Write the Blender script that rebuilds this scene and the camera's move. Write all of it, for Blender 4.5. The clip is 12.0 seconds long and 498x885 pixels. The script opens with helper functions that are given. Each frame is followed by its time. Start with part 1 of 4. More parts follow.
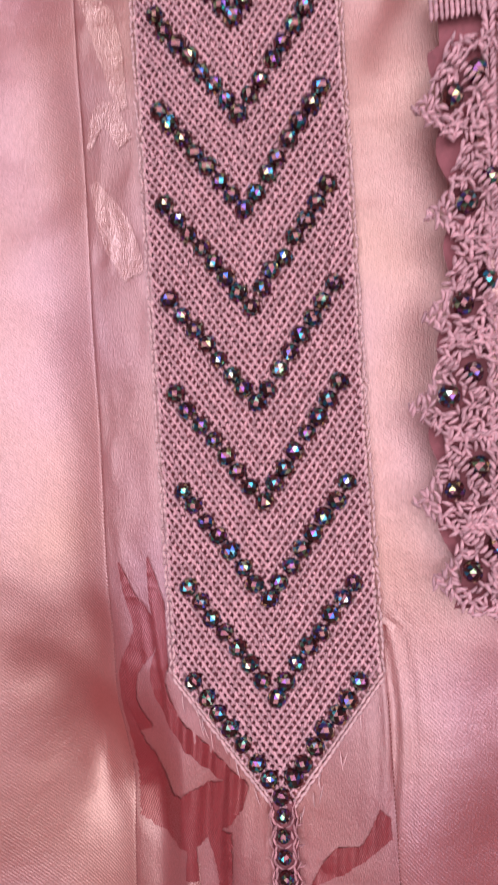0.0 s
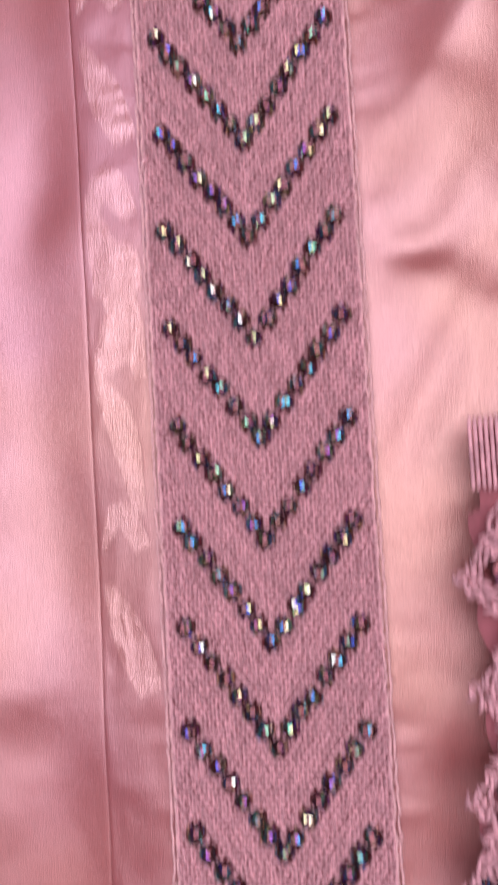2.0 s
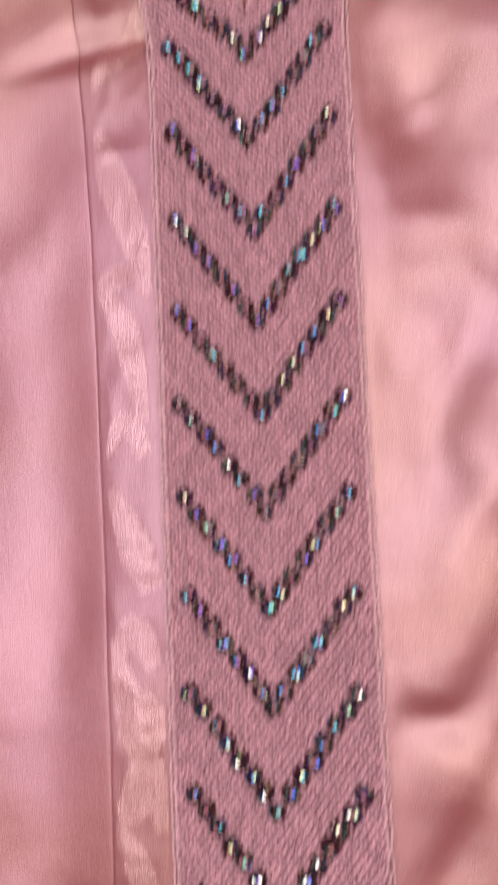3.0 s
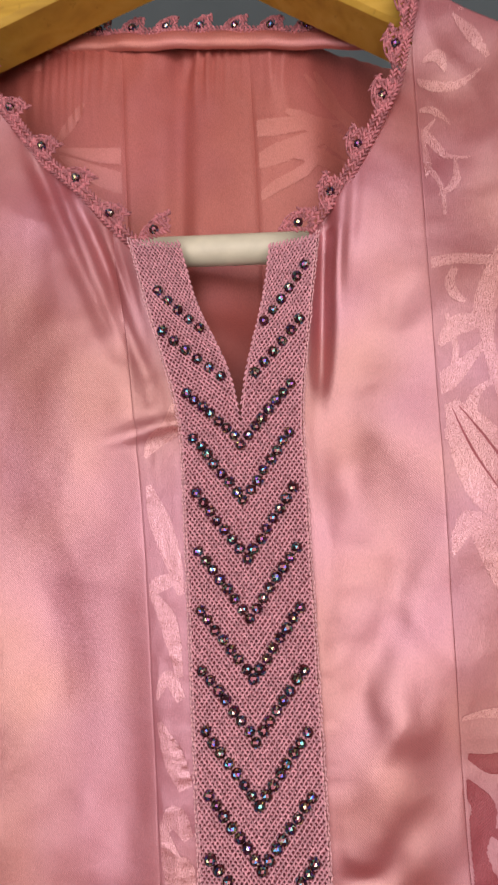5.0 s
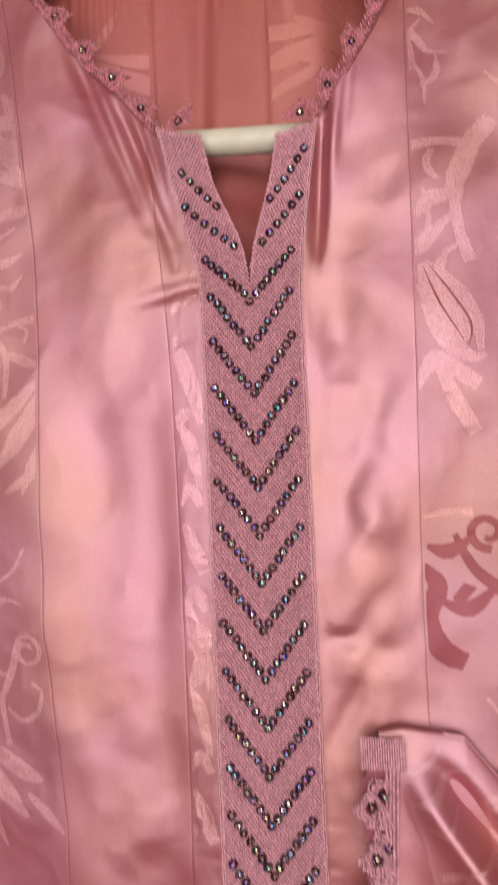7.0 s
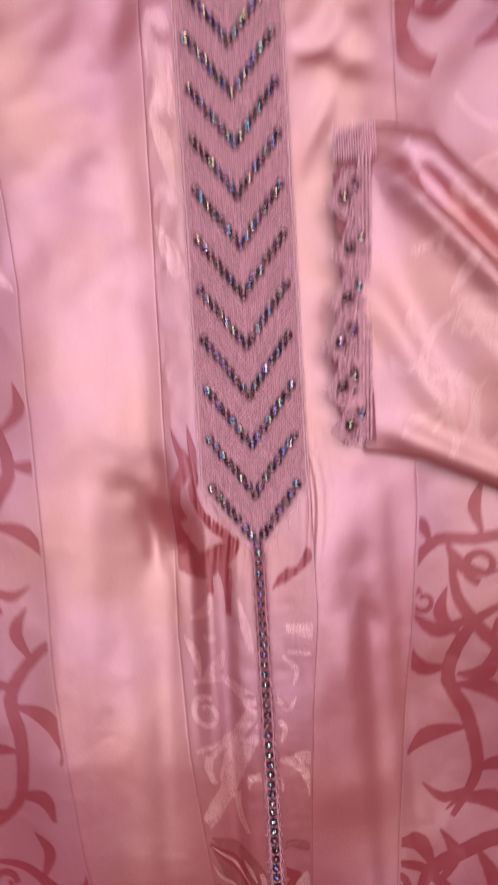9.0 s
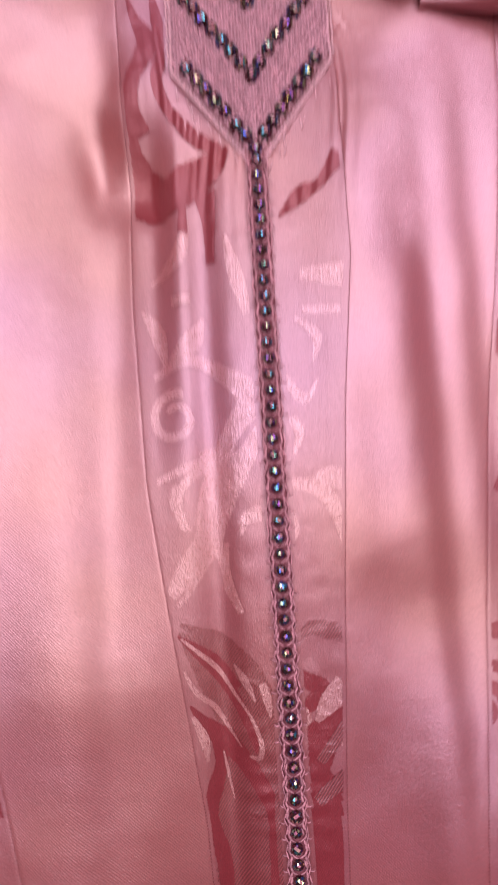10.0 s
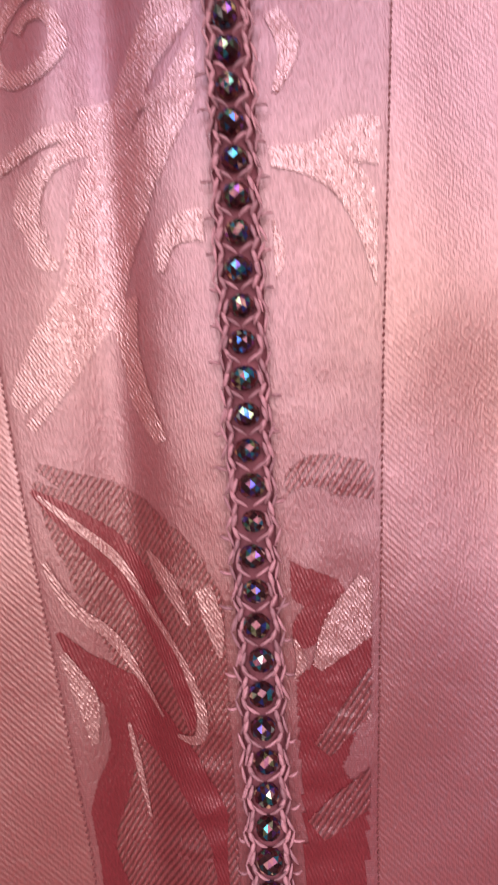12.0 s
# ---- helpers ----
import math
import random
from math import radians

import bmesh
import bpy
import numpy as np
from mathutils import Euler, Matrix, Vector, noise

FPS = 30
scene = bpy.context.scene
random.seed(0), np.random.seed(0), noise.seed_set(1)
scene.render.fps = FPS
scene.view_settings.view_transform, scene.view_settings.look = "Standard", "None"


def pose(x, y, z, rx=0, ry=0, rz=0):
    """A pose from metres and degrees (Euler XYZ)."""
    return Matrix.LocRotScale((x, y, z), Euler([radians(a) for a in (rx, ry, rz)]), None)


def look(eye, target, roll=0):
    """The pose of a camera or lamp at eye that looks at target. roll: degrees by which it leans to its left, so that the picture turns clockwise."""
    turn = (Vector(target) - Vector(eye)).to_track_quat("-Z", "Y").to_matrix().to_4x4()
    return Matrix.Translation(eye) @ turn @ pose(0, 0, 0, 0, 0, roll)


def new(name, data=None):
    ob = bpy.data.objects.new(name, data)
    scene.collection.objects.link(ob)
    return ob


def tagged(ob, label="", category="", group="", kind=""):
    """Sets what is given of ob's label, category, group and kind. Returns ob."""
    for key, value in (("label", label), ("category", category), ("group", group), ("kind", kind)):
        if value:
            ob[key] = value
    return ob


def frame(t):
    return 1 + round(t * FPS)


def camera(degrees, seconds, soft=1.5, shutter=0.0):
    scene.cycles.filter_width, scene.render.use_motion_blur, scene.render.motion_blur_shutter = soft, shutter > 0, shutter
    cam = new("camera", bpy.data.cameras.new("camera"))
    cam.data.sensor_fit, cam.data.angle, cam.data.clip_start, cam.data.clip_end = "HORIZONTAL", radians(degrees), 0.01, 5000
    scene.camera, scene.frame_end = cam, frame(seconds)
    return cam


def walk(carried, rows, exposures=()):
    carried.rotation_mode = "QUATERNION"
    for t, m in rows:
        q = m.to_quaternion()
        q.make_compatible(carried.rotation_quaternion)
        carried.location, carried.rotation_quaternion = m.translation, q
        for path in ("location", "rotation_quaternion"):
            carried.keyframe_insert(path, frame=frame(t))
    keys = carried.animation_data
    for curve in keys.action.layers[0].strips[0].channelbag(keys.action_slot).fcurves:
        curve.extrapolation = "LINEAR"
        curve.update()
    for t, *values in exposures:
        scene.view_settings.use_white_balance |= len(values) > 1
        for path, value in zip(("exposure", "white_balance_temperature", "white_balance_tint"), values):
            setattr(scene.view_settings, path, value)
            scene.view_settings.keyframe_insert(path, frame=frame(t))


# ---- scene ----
cam = camera(43, 12.0, soft=2.0, shutter=0.6)
PATH = (
    (0, (0.026, -0.18, -0.37), (-0.299, 1.793, -0.35), -3.6),
    (0.5, (0.023, -0.17, -0.381), (-0.281, 1.807, -0.364), -3.3),
    (1, (0.028, -0.166, -0.366), (-0.356, 1.797, -0.343), -3.2),
    (1.5, (0.017, -0.172, -0.323), (-0.243, 1.807, -0.204), -2.5),
    (2, (0.017, -0.174, -0.256), (-0.22, 1.81, -0.171), -3.2),
    (2.5, (0.012, -0.179, -0.199), (-0.206, 1.806, -0.084), -2.7),
    (3, (0.017, -0.184, -0.131), (-0.214, 1.798, 0.013), -2.4),
    (3.5, (0.038, -0.212, -0.069), (-0.227, 1.763, 0.098), -2.7),
    (5.5, (0.056, -0.323, -0.035), (-0.261, 1.637, 0.207), -3.4),
    (6, (0.069, -0.339, -0.037), (-0.323, 1.611, 0.164), -3.3),
    (6.5, (0.065, -0.353, -0.062), (-0.334, 1.602, 0.068), -2.8),
    (7, (0.066, -0.365, -0.097), (-0.315, 1.597, -0.024), -2.4),
    (8.8, (-0.004, -0.381, -0.359), (-0.018, 1.618, -0.433), -2.4),
    (9, (0.015, -0.354, -0.401), (-0.08, 1.643, -0.458), -3.3),
    (9.5, (0.002, -0.282, -0.526), (-0.092, 1.715, -0.458), -2.7),
    (10, (0.0, -0.224, -0.59), (-0.077, 1.77, -0.448), -3.3),
    (10.5, (0.003, -0.173, -0.615), (-0.149, 1.818, -0.496), -3.4),
    (11, (0.01, -0.138, -0.623), (-0.152, 1.855, -0.584), -3.1),
    (11.5, (0.005, -0.116, -0.627), (-0.141, 1.878, -0.593), -2.0),
    (12, (0.007, -0.104, -0.636), (-0.131, 1.89, -0.6), -2.7),
)
walk(cam, [(t, look(eye, target, roll)) for t, eye, target, roll in PATH],
     exposures=((0, -0.17, 5780, -5), (1.0, -0.17, 5930, 0), (2.0, -0.2, 6050, 7), (3.0, -0.3, 6230, -2), (3.7, -0.38, 6550, 2), (5.3, -0.44, 6900, 12), (6.0, -0.42, 6850, 11), (7.2, -0.38, 6700, 10),
                (8.8, -0.25, 6050, 12), (9.5, -0.2, 6050, 12), (10.0, -0.17, 6050, 19), (10.5, -0.08, 6050, 15), (11.0, 0.06, 5900, 4), (11.5, -0.08, 6050, 12), (12.0, -0.18, 6100, 5)))

# ---- light ----
world = bpy.data.worlds.new("world")
scene.world = world
world.use_nodes = True
wn = world.node_tree
sky = wn.nodes.new("ShaderNodeTexSky")
sky.sky_type, sky.sun_disc, sky.sun_elevation, sky.sun_rotation = "NISHITA", False, radians(38), radians(150)
wn.links.new(sky.outputs[0], wn.nodes["Background"].inputs[0])
wn.nodes["Background"].inputs[1].default_value = 0.1

WX0, WX1, WZ0, WZ1, WY = -1.10, 1.35, -1.05, 0.95, -1.7   # the window's opening


def area(name, m, sx, sy, watts, colour):
    la = bpy.data.lights.new(name, "AREA")
    la.shape, la.size, la.size_y, la.energy, la.color = "RECTANGLE", sx, sy, watts, colour
    ob = new(name, la)
    ob.matrix_world = m
    return ob


WATTS = 61
mid = ((WX0 + WX1) / 2, WY + 0.02, (WZ0 + WZ1) / 2)
area("window_daylight", look(mid, (mid[0], 0, mid[2])), WX1 - WX0, WZ1 - WZ0, WATTS, (1.0, 0.955, 1.0))


# ---- materials ----
def nodes_of(name):
    m = bpy.data.materials.new(name)
    m.use_nodes = True
    t = m.node_tree
    return m, t, t.nodes["Principled BSDF"]


def nd(t, kind, **values):
    n = t.nodes.new("ShaderNode" + kind)
    for k, v in values.items():
        n.inputs[k.replace("_", " ")].default_value = v
    return n


def ramp(t, src, stops):
    r = t.nodes.new("ShaderNodeValToRGB")
    t.links.new(src, r.inputs[0])
    e = r.color_ramp.elements
    while len(e) < len(stops):
        e.new(0.5)
    for el, (p, c) in zip(e, stops):
        el.position, el.color = p, (*c, 1) if len(c) == 3 else c
    return r


def satin(name, base, rough, aniso, turn, twill_mm, twill_turn, strength, spec=1.0, metal=0.0, sparkle=0.10, ribs=0.42, ior=2.12, stripe=0.0):
    """Glossy woven cloth: mottled base, long-float anisotropy, a twill relief and single threads that catch the light."""
    m, t, b = nodes_of(name)
    co = nd(t, "TexCoord")
    big = nd(t, "TexNoise", Scale=9.0, Detail=3.0)
    t.links.new(co.outputs["Object"], big.inputs["Vector"])
    dark, light = [c * 0.90 for c in base], [min(1, c * 1.08) for c in base]
    r = ramp(t, big.outputs[0], ((0.3, dark), (0.7, light)))
    # twill lines
    mp = nd(t, "Mapping")
    mp.inputs["Rotation"].default_value = (0, radians(twill_turn), 0)
    t.links.new(co.outputs["Object"], mp.inputs["Vector"])
    wv = nd(t, "TexWave", Scale=314.0 / twill_mm, Distortion=0.6, Detail=1.0)
    wv.inputs["Detail Scale"].default_value = 0.5
    t.links.new(mp.outputs[0], wv.inputs["Vector"])
    # single threads
    mp2 = nd(t, "Mapping")
    mp2.inputs["Scale"].default_value = (3300, 3300, 900)
    t.links.new(co.outputs["Object"], mp2.inputs["Vector"])
    th = nd(t, "TexNoise", Scale=1.0, Detail=1.0)
    t.links.new(mp2.outputs[0], th.inputs["Vector"])
    add = t.nodes.new("ShaderNodeMath")
    add.operation = "MULTIPLY_ADD"
    t.links.new(th.outputs[0], add.inputs[0])
    add.inputs[1].default_value = 1.7
    half = t.nodes.new("ShaderNodeMath")
    half.operation = "MULTIPLY"
    half.inputs[1].default_value = ribs
    t.links.new(wv.outputs["Fac"], half.inputs[0])
    t.links.new(half.outputs[0], add.inputs[2])
    bump = nd(t, "Bump", Strength=strength, Distance=0.0002)
    t.links.new(add.outputs[0], bump.inputs["Height"])
    # soft wrinkles
    wr = nd(t, "TexNoise", Scale=55.0, Detail=2.0)
    t.links.new(co.outputs["Object"], wr.inputs["Vector"])
    bump2 = nd(t, "Bump", Strength=0.25, Distance=0.002)
    t.links.new(wr.outputs[0], bump2.inputs["Height"])
    t.links.new(bump2.outputs[0], bump.inputs["Normal"])
    t.links.new(bump.outputs[0], b.inputs["Normal"])
    # thread colour flicker
    mix = nd(t, "Mix")
    mix.data_type, mix.blend_type = "RGBA", "MULTIPLY"
    mix.inputs["Factor"].default_value = 0.5
    t.links.new(r.outputs[0], mix.inputs[6])
    fl = ramp(t, th.outputs[0], ((0.35, (0.62, 0.55, 0.55)), (0.65, (1, 1, 1))))
    t.links.new(fl.outputs[0], mix.inputs[7])
    tone = mix
    if stripe:   # two yarns woven in turn
        tone = nd(t, "Mix")
        tone.data_type, tone.blend_type = "RGBA", "MULTIPLY"
        tone.inputs["Factor"].default_value = stripe
        t.links.new(mix.outputs[2], tone.inputs[6])
        yarn = ramp(t, wv.outputs["Fac"], ((0.25, (0.38, 0.22, 0.24)), (0.75, (1, 1, 1))))
        t.links.new(yarn.outputs[0], tone.inputs[7])
    t.links.new(tone.outputs[2], b.inputs["Base Color"])
    rr = ramp(t, th.outputs[0], ((0.3, (rough + 0.1,) * 3), (0.75, (rough - sparkle,) * 3)))
    t.links.new(rr.outputs[0], b.inputs["Roughness"])
    b.inputs["Specular IOR Level"].default_value = spec
    # the sheen's hue is put in by noise, between peach and lavender specular tints
    tint_noise = nd(t, "TexNoise", Scale=10.0, Detail=2.0)
    t.links.new(co.outputs["Object"], tint_noise.inputs["Vector"])
    st = ramp(t, tint_noise.outputs[0], ((0.38, (1.0, 0.82, 0.72)), (0.62, (0.96, 0.81, 0.96))))
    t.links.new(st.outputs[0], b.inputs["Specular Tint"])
    b.inputs["IOR"].default_value = ior
    b.inputs["Metallic"].default_value = metal
    b.inputs["Anisotropic"].default_value = aniso
    b.inputs["Anisotropic Rotation"].default_value = turn
    tg = t.nodes.new("ShaderNodeTangent")
    tg.direction_type, tg.axis = "RADIAL", "Z"
    t.links.new(tg.outputs[0], b.inputs["Tangent"])
    return m


def plain(name, base, rough, spread=0.15, scale=60.0, bump_mm=0.2, spec=0.5, metal=0.0):
    m, t, b = nodes_of(name)
    co = nd(t, "TexCoord")
    n1 = nd(t, "TexNoise", Scale=scale, Detail=4.0)
    n2 = nd(t, "TexNoise", Scale=scale * 0.12, Detail=3.0)
    for n in (n1, n2):
        t.links.new(co.outputs["Object"], n.inputs["Vector"])
    av = t.nodes.new("ShaderNodeMath")
    av.operation = "MULTIPLY_ADD"
    t.links.new(n1.outputs[0], av.inputs[0])
    av.inputs[1].default_value = 0.5
    hf = t.nodes.new("ShaderNodeMath")
    hf.operation = "MULTIPLY"
    hf.inputs[1].default_value = 0.5
    t.links.new(n2.outputs[0], hf.inputs[0])
    t.links.new(hf.outputs[0], av.inputs[2])
    r = ramp(t, av.outputs[0], ((0.3, [c * (1 - spread) for c in base]), (0.7, [min(1, c * (1 + spread)) for c in base])))
    t.links.new(r.outputs[0], b.inputs["Base Color"])
    bp = nd(t, "Bump", Strength=0.5, Distance=bump_mm / 1000)
    t.links.new(n1.outputs[0], bp.inputs["Height"])
    t.links.new(bp.outputs[0], b.inputs["Normal"])
    b.inputs["Roughness"].default_value = rough
    b.inputs["Specular IOR Level"].default_value = spec
    b.inputs["Metallic"].default_value = metal
    return m


def thread(name, base, rough, spread):
    """Silk braid thread: each stitch a shade of its own, with fine ply lines."""
    m, t, b = nodes_of(name)
    geo = t.nodes.new("ShaderNodeNewGeometry")
    lo, hi = [c * (1 - spread) for c in base], [min(1, c * (1 + spread)) for c in base]
    r = ramp(t, geo.outputs["Random Per Island"], ((0, lo), (1, hi)))
    t.links.new(r.outputs[0], b.inputs["Base Color"])
    co = nd(t, "TexCoord")
    n = nd(t, "TexNoise", Scale=2600.0, Detail=1.0)
    t.links.new(co.outputs["Object"], n.inputs["Vector"])
    bp = nd(t, "Bump", Strength=0.5, Distance=0.0003)
    t.links.new(n.outputs[0], bp.inputs["Height"])
    t.links.new(bp.outputs[0], b.inputs["Normal"])
    b.inputs["Roughness"].default_value = rough
    b.inputs["Specular IOR Level"].default_value = 0.4
    return m


def crystal(name):
    """Dark cut glass with a rainbow coating and painted glints that differ from facet to facet."""
    m, t, b = nodes_of(name)
    oi = t.nodes.new("ShaderNodeObjectInfo")
    geo = t.nodes.new("ShaderNodeNewGeometry")
    fr = t.nodes.new("ShaderNodeMath")
    fr.operation = "MULTIPLY_ADD"
    t.links.new(oi.outputs["Random"], fr.inputs[0])
    fr.inputs[1].default_value = 7.31
    t.links.new(geo.outputs["Random Per Island"], fr.inputs[2])
    wrap = t.nodes.new("ShaderNodeMath")
    wrap.operation = "FRACT"
    t.links.new(fr.outputs[0], wrap.inputs[0])
    # The gold and near-white stops are glints painted into the facet colour.
    r = ramp(t, wrap.outputs[0], ((0.0, (0.16, 0.042, 0.055)), (0.30, (0.17, 0.070, 0.070)), (0.50, (0.13, 0.036, 0.065)), (0.56, (0.10, 0.42, 0.50)), (0.63, (0.06, 0.09, 0.42)), (0.69, (0.24, 0.07, 0.30)),
                                  (0.74, (0.17, 0.050, 0.060)), (0.86, (0.16, 0.085, 0.07)), (0.90, (0.16, 0.44, 0.32)), (0.95, (0.72, 0.58, 0.26)), (1.0, (0.85, 0.82, 0.78))))
    t.links.new(r.outputs[0], b.inputs["Base Color"])
    b.inputs["Roughness"].default_value = 0.07
    b.inputs["Metallic"].default_value = 0.88
    b.inputs["IOR"].default_value = 1.6
    return m


def wood(name):
    m, t, b = nodes_of(name)
    co = nd(t, "TexCoord")
    mp = nd(t, "Mapping")
    mp.inputs["Scale"].default_value = (14, 60, 130)
    t.links.new(co.outputs["Object"], mp.inputs["Vector"])
    n = nd(t, "TexNoise", Scale=1.0, Detail=5.0, Distortion=0.4)
    t.links.new(mp.outputs[0], n.inputs["Vector"])
    r = ramp(t, n.outputs[0], ((0.25, (0.36, 0.19, 0.025)), (0.5, (0.50, 0.29, 0.04)), (0.8, (0.58, 0.36, 0.07))))
    sp = nd(t, "TexNoise", Scale=160.0, Detail=2.0)
    t.links.new(co.outputs["Object"], sp.inputs["Vector"])
    k = ramp(t, sp.outputs[0], ((0.27, (0.35, 0.3, 0.25)), (0.34, (1, 1, 1))))
    mix = nd(t, "Mix")
    mix.data_type, mix.blend_type = "RGBA", "MULTIPLY"
    mix.inputs["Factor"].default_value = 0.35
    t.links.new(r.outputs[0], mix.inputs[6])
    t.links.new(k.outputs[0], mix.inputs[7])
    t.links.new(mix.outputs[2], b.inputs["Base Color"])
    bp = nd(t, "Bump", Strength=0.2, Distance=0.0006)
    t.links.new(n.outputs[0], bp.inputs["Height"])
    t.links.new(bp.outputs[0], b.inputs["Normal"])
    b.inputs["Roughness"].default_value = 0.62
    b.inputs["Specular IOR Level"].default_value = 0.3
    return m


ROSE = (0.40, 0.076, 0.078)
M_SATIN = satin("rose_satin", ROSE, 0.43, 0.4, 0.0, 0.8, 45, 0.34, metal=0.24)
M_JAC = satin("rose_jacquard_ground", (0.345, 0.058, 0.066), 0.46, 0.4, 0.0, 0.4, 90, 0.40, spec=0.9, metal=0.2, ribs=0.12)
# One motif yarn, lit copy then shaded copy: its sheen is put into colour.
M_LIT_MOTIF = satin("rose_jacquard_lit_motif", (0.52, 0.155, 0.150), 0.38, 0.4, 0.25, 0.55, 35, 0.80, sparkle=0.20, metal=0.25, ribs=0.22, ior=2.25)
M_SHADED_MOTIF = satin("rose_jacquard_shaded_motif", (0.27, 0.028, 0.036), 0.40, 0.5, 0.0, 0.55, 20, 0.5, spec=0.45, metal=0.2, ior=1.85)
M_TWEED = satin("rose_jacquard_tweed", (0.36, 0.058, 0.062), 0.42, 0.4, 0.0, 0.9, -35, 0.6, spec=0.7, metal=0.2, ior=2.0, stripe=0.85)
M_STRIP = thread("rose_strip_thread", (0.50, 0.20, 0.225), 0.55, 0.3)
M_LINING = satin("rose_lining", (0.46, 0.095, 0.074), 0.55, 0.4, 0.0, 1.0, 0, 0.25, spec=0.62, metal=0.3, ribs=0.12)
M_THREAD = thread("mauve_braid_thread", (0.62, 0.285, 0.325), 0.5, 0.22)
M_TRIM = thread("mauve_trim_thread", (0.45, 0.150, 0.165), 0.5, 0.35)
M_CUFF = thread("mauve_cuff_thread", (0.59, 0.275, 0.315), 0.5, 0.25)
M_EDGE = thread("rose_edge_thread", (0.68, 0.35, 0.37), 0.5, 0.15)
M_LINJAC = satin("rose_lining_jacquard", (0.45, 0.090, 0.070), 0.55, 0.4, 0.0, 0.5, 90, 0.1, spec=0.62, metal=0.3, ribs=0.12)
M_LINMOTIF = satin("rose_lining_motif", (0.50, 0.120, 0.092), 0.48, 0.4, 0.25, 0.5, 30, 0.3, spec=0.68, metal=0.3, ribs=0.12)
# Shade in the lace's holes and gaps is put into this dark backing colour.
M_BACKING_SHADE = plain("rose_backing_shade", (0.25, 0.062, 0.078), 0.85, 0.25, 900.0)
M_SEAM = plain("dark_seam_thread", (0.22, 0.05, 0.05), 0.8, 0.2, 900.0)
M_BEAD = crystal("iridescent_glass_glints")
M_WOOD = wood("yellow_varnished_wood")
M_BAR = plain("cream_painted_bar", (0.62, 0.56, 0.42), 0.45, 0.12, 120.0, 0.3)
M_STEEL = plain("hook_steel", (0.55, 0.55, 0.55), 0.3, 0.08, 200.0, 0.05, 0.5, 1.0)
M_WALL = plain("grey_plaster", (0.076, 0.092, 0.098), 0.9, 0.10, 14.0, 1.0)
M_PALE = plain("pale_plaster", (0.30, 0.28, 0.275), 0.9, 0.08, 14.0, 1.0)
M_FLOOR = plain("brown_floor", (0.10, 0.06, 0.045), 0.6, 0.2, 8.0, 0.5)
M_FRAME = plain("white_window_frame", (0.75, 0.75, 0.73), 0.5, 0.05, 40.0, 0.2)


# ---- mesh helpers ----
def link(name, verts, faces, material, parent=None, label="", smooth=True, kind=""):
    me = bpy.data.meshes.new(name)
    me.from_pydata([tuple(v) for v in verts], [], [tuple(f) for f in faces])
    me.update()
    if smooth:
        me.shade_smooth()
    me.materials.append(material)
    ob = new(name, me)
    ob.parent = parent
    return tagged(ob, label=label, kind=kind)


def part(name, bm, material, parent, label="", smooth=False):
    me = bpy.data.meshes.new(name)
    bm.to_mesh(me)
    bm.free()
    if smooth:
        me.shade_smooth()
    me.materials.append(material)
    ob = new(name, me)
    ob.parent = parent
    return tagged(ob, label=label)


def box(bm, x0, x1, y0, y1, z0, z1, bevel=0.0):
    m = Matrix.LocRotScale(((x0 + x1) / 2, (y0 + y1) / 2, (z0 + z1) / 2), None, (x1 - x0, y1 - y0, z1 - z0))
    made = bmesh.ops.create_cube(bm, size=1, matrix=m)
    if bevel:
        edges = list({e for v in made["verts"] for e in v.link_edges})
        bmesh.ops.bevel(bm, geom=edges, offset=bevel, segments=2, affect="EDGES")


def sm(a, b, x):
    k = np.clip((np.asarray(x, float) - a) / (b - a), 0, 1)
    return k * k * (3 - 2 * k)


def along(points, z):
    """x of a polyline of (x, z) at the height z."""
    p = sorted(points, key=lambda q: q[1])
    return np.interp(z, [q[1] for q in p], [q[0] for q in p])


# ---- the room ----
def room():
    bm = bmesh.new(); box(bm, -2, 2, -1.9, 0.42, -1.40, -1.34)
    tagged(part("floor", bm, M_FLOOR, None), "dark brown floor of the room", "floor", kind="structure")
    bm = bmesh.new(); box(bm, -2, 2, -1.9, 0.42, 1.30, 1.36)
    tagged(part("ceiling", bm, M_PALE, None), "pale plaster ceiling of the room", "ceiling", kind="structure")
    bm = bmesh.new(); box(bm, -2, 2, 0.30, 0.40, -1.34, 1.30)
    tagged(part("wall_north", bm, M_WALL, None), "plain grey plaster wall behind the garment", "wall", kind="structure")
    bm = bmesh.new(); box(bm, -2.0, -1.9, -1.8, 0.30, -1.34, 1.30)
    tagged(part("wall_west", bm, M_PALE, None), "plain pale plaster side wall", "wall", kind="structure")
    bm = bmesh.new(); box(bm, 1.9, 2.0, -1.8, 0.30, -1.34, 1.30)
    tagged(part("wall_east", bm, M_PALE, None), "plain pale plaster side wall", "wall", kind="structure")
    bm = bmesh.new()
    for a in ((-2, WX0, -1.34, 1.30), (WX1, 2, -1.34, 1.30), (WX0, WX1, -1.34, WZ0), (WX0, WX1, WZ1, 1.30)):
        box(bm, a[0], a[1], WY - 0.15, WY, a[2], a[3])
    tagged(part("wall_south", bm, M_PALE, None), "pale plaster wall with a window opening", "wall", kind="structure")
    w = tagged(new("window_1"), "white window in the pale wall", "window", kind="structure")
    for n, a in (("window_frame", (WX0, WX0 + 0.05, WZ0, WZ1)), ("window_frame", (WX1 - 0.05, WX1, WZ0, WZ1)),
                 ("window_frame", (WX0 + 0.05, WX1 - 0.05, WZ0, WZ0 + 0.05)), ("window_frame", (WX0 + 0.05, WX1 - 0.05, WZ1 - 0.05, WZ1))):
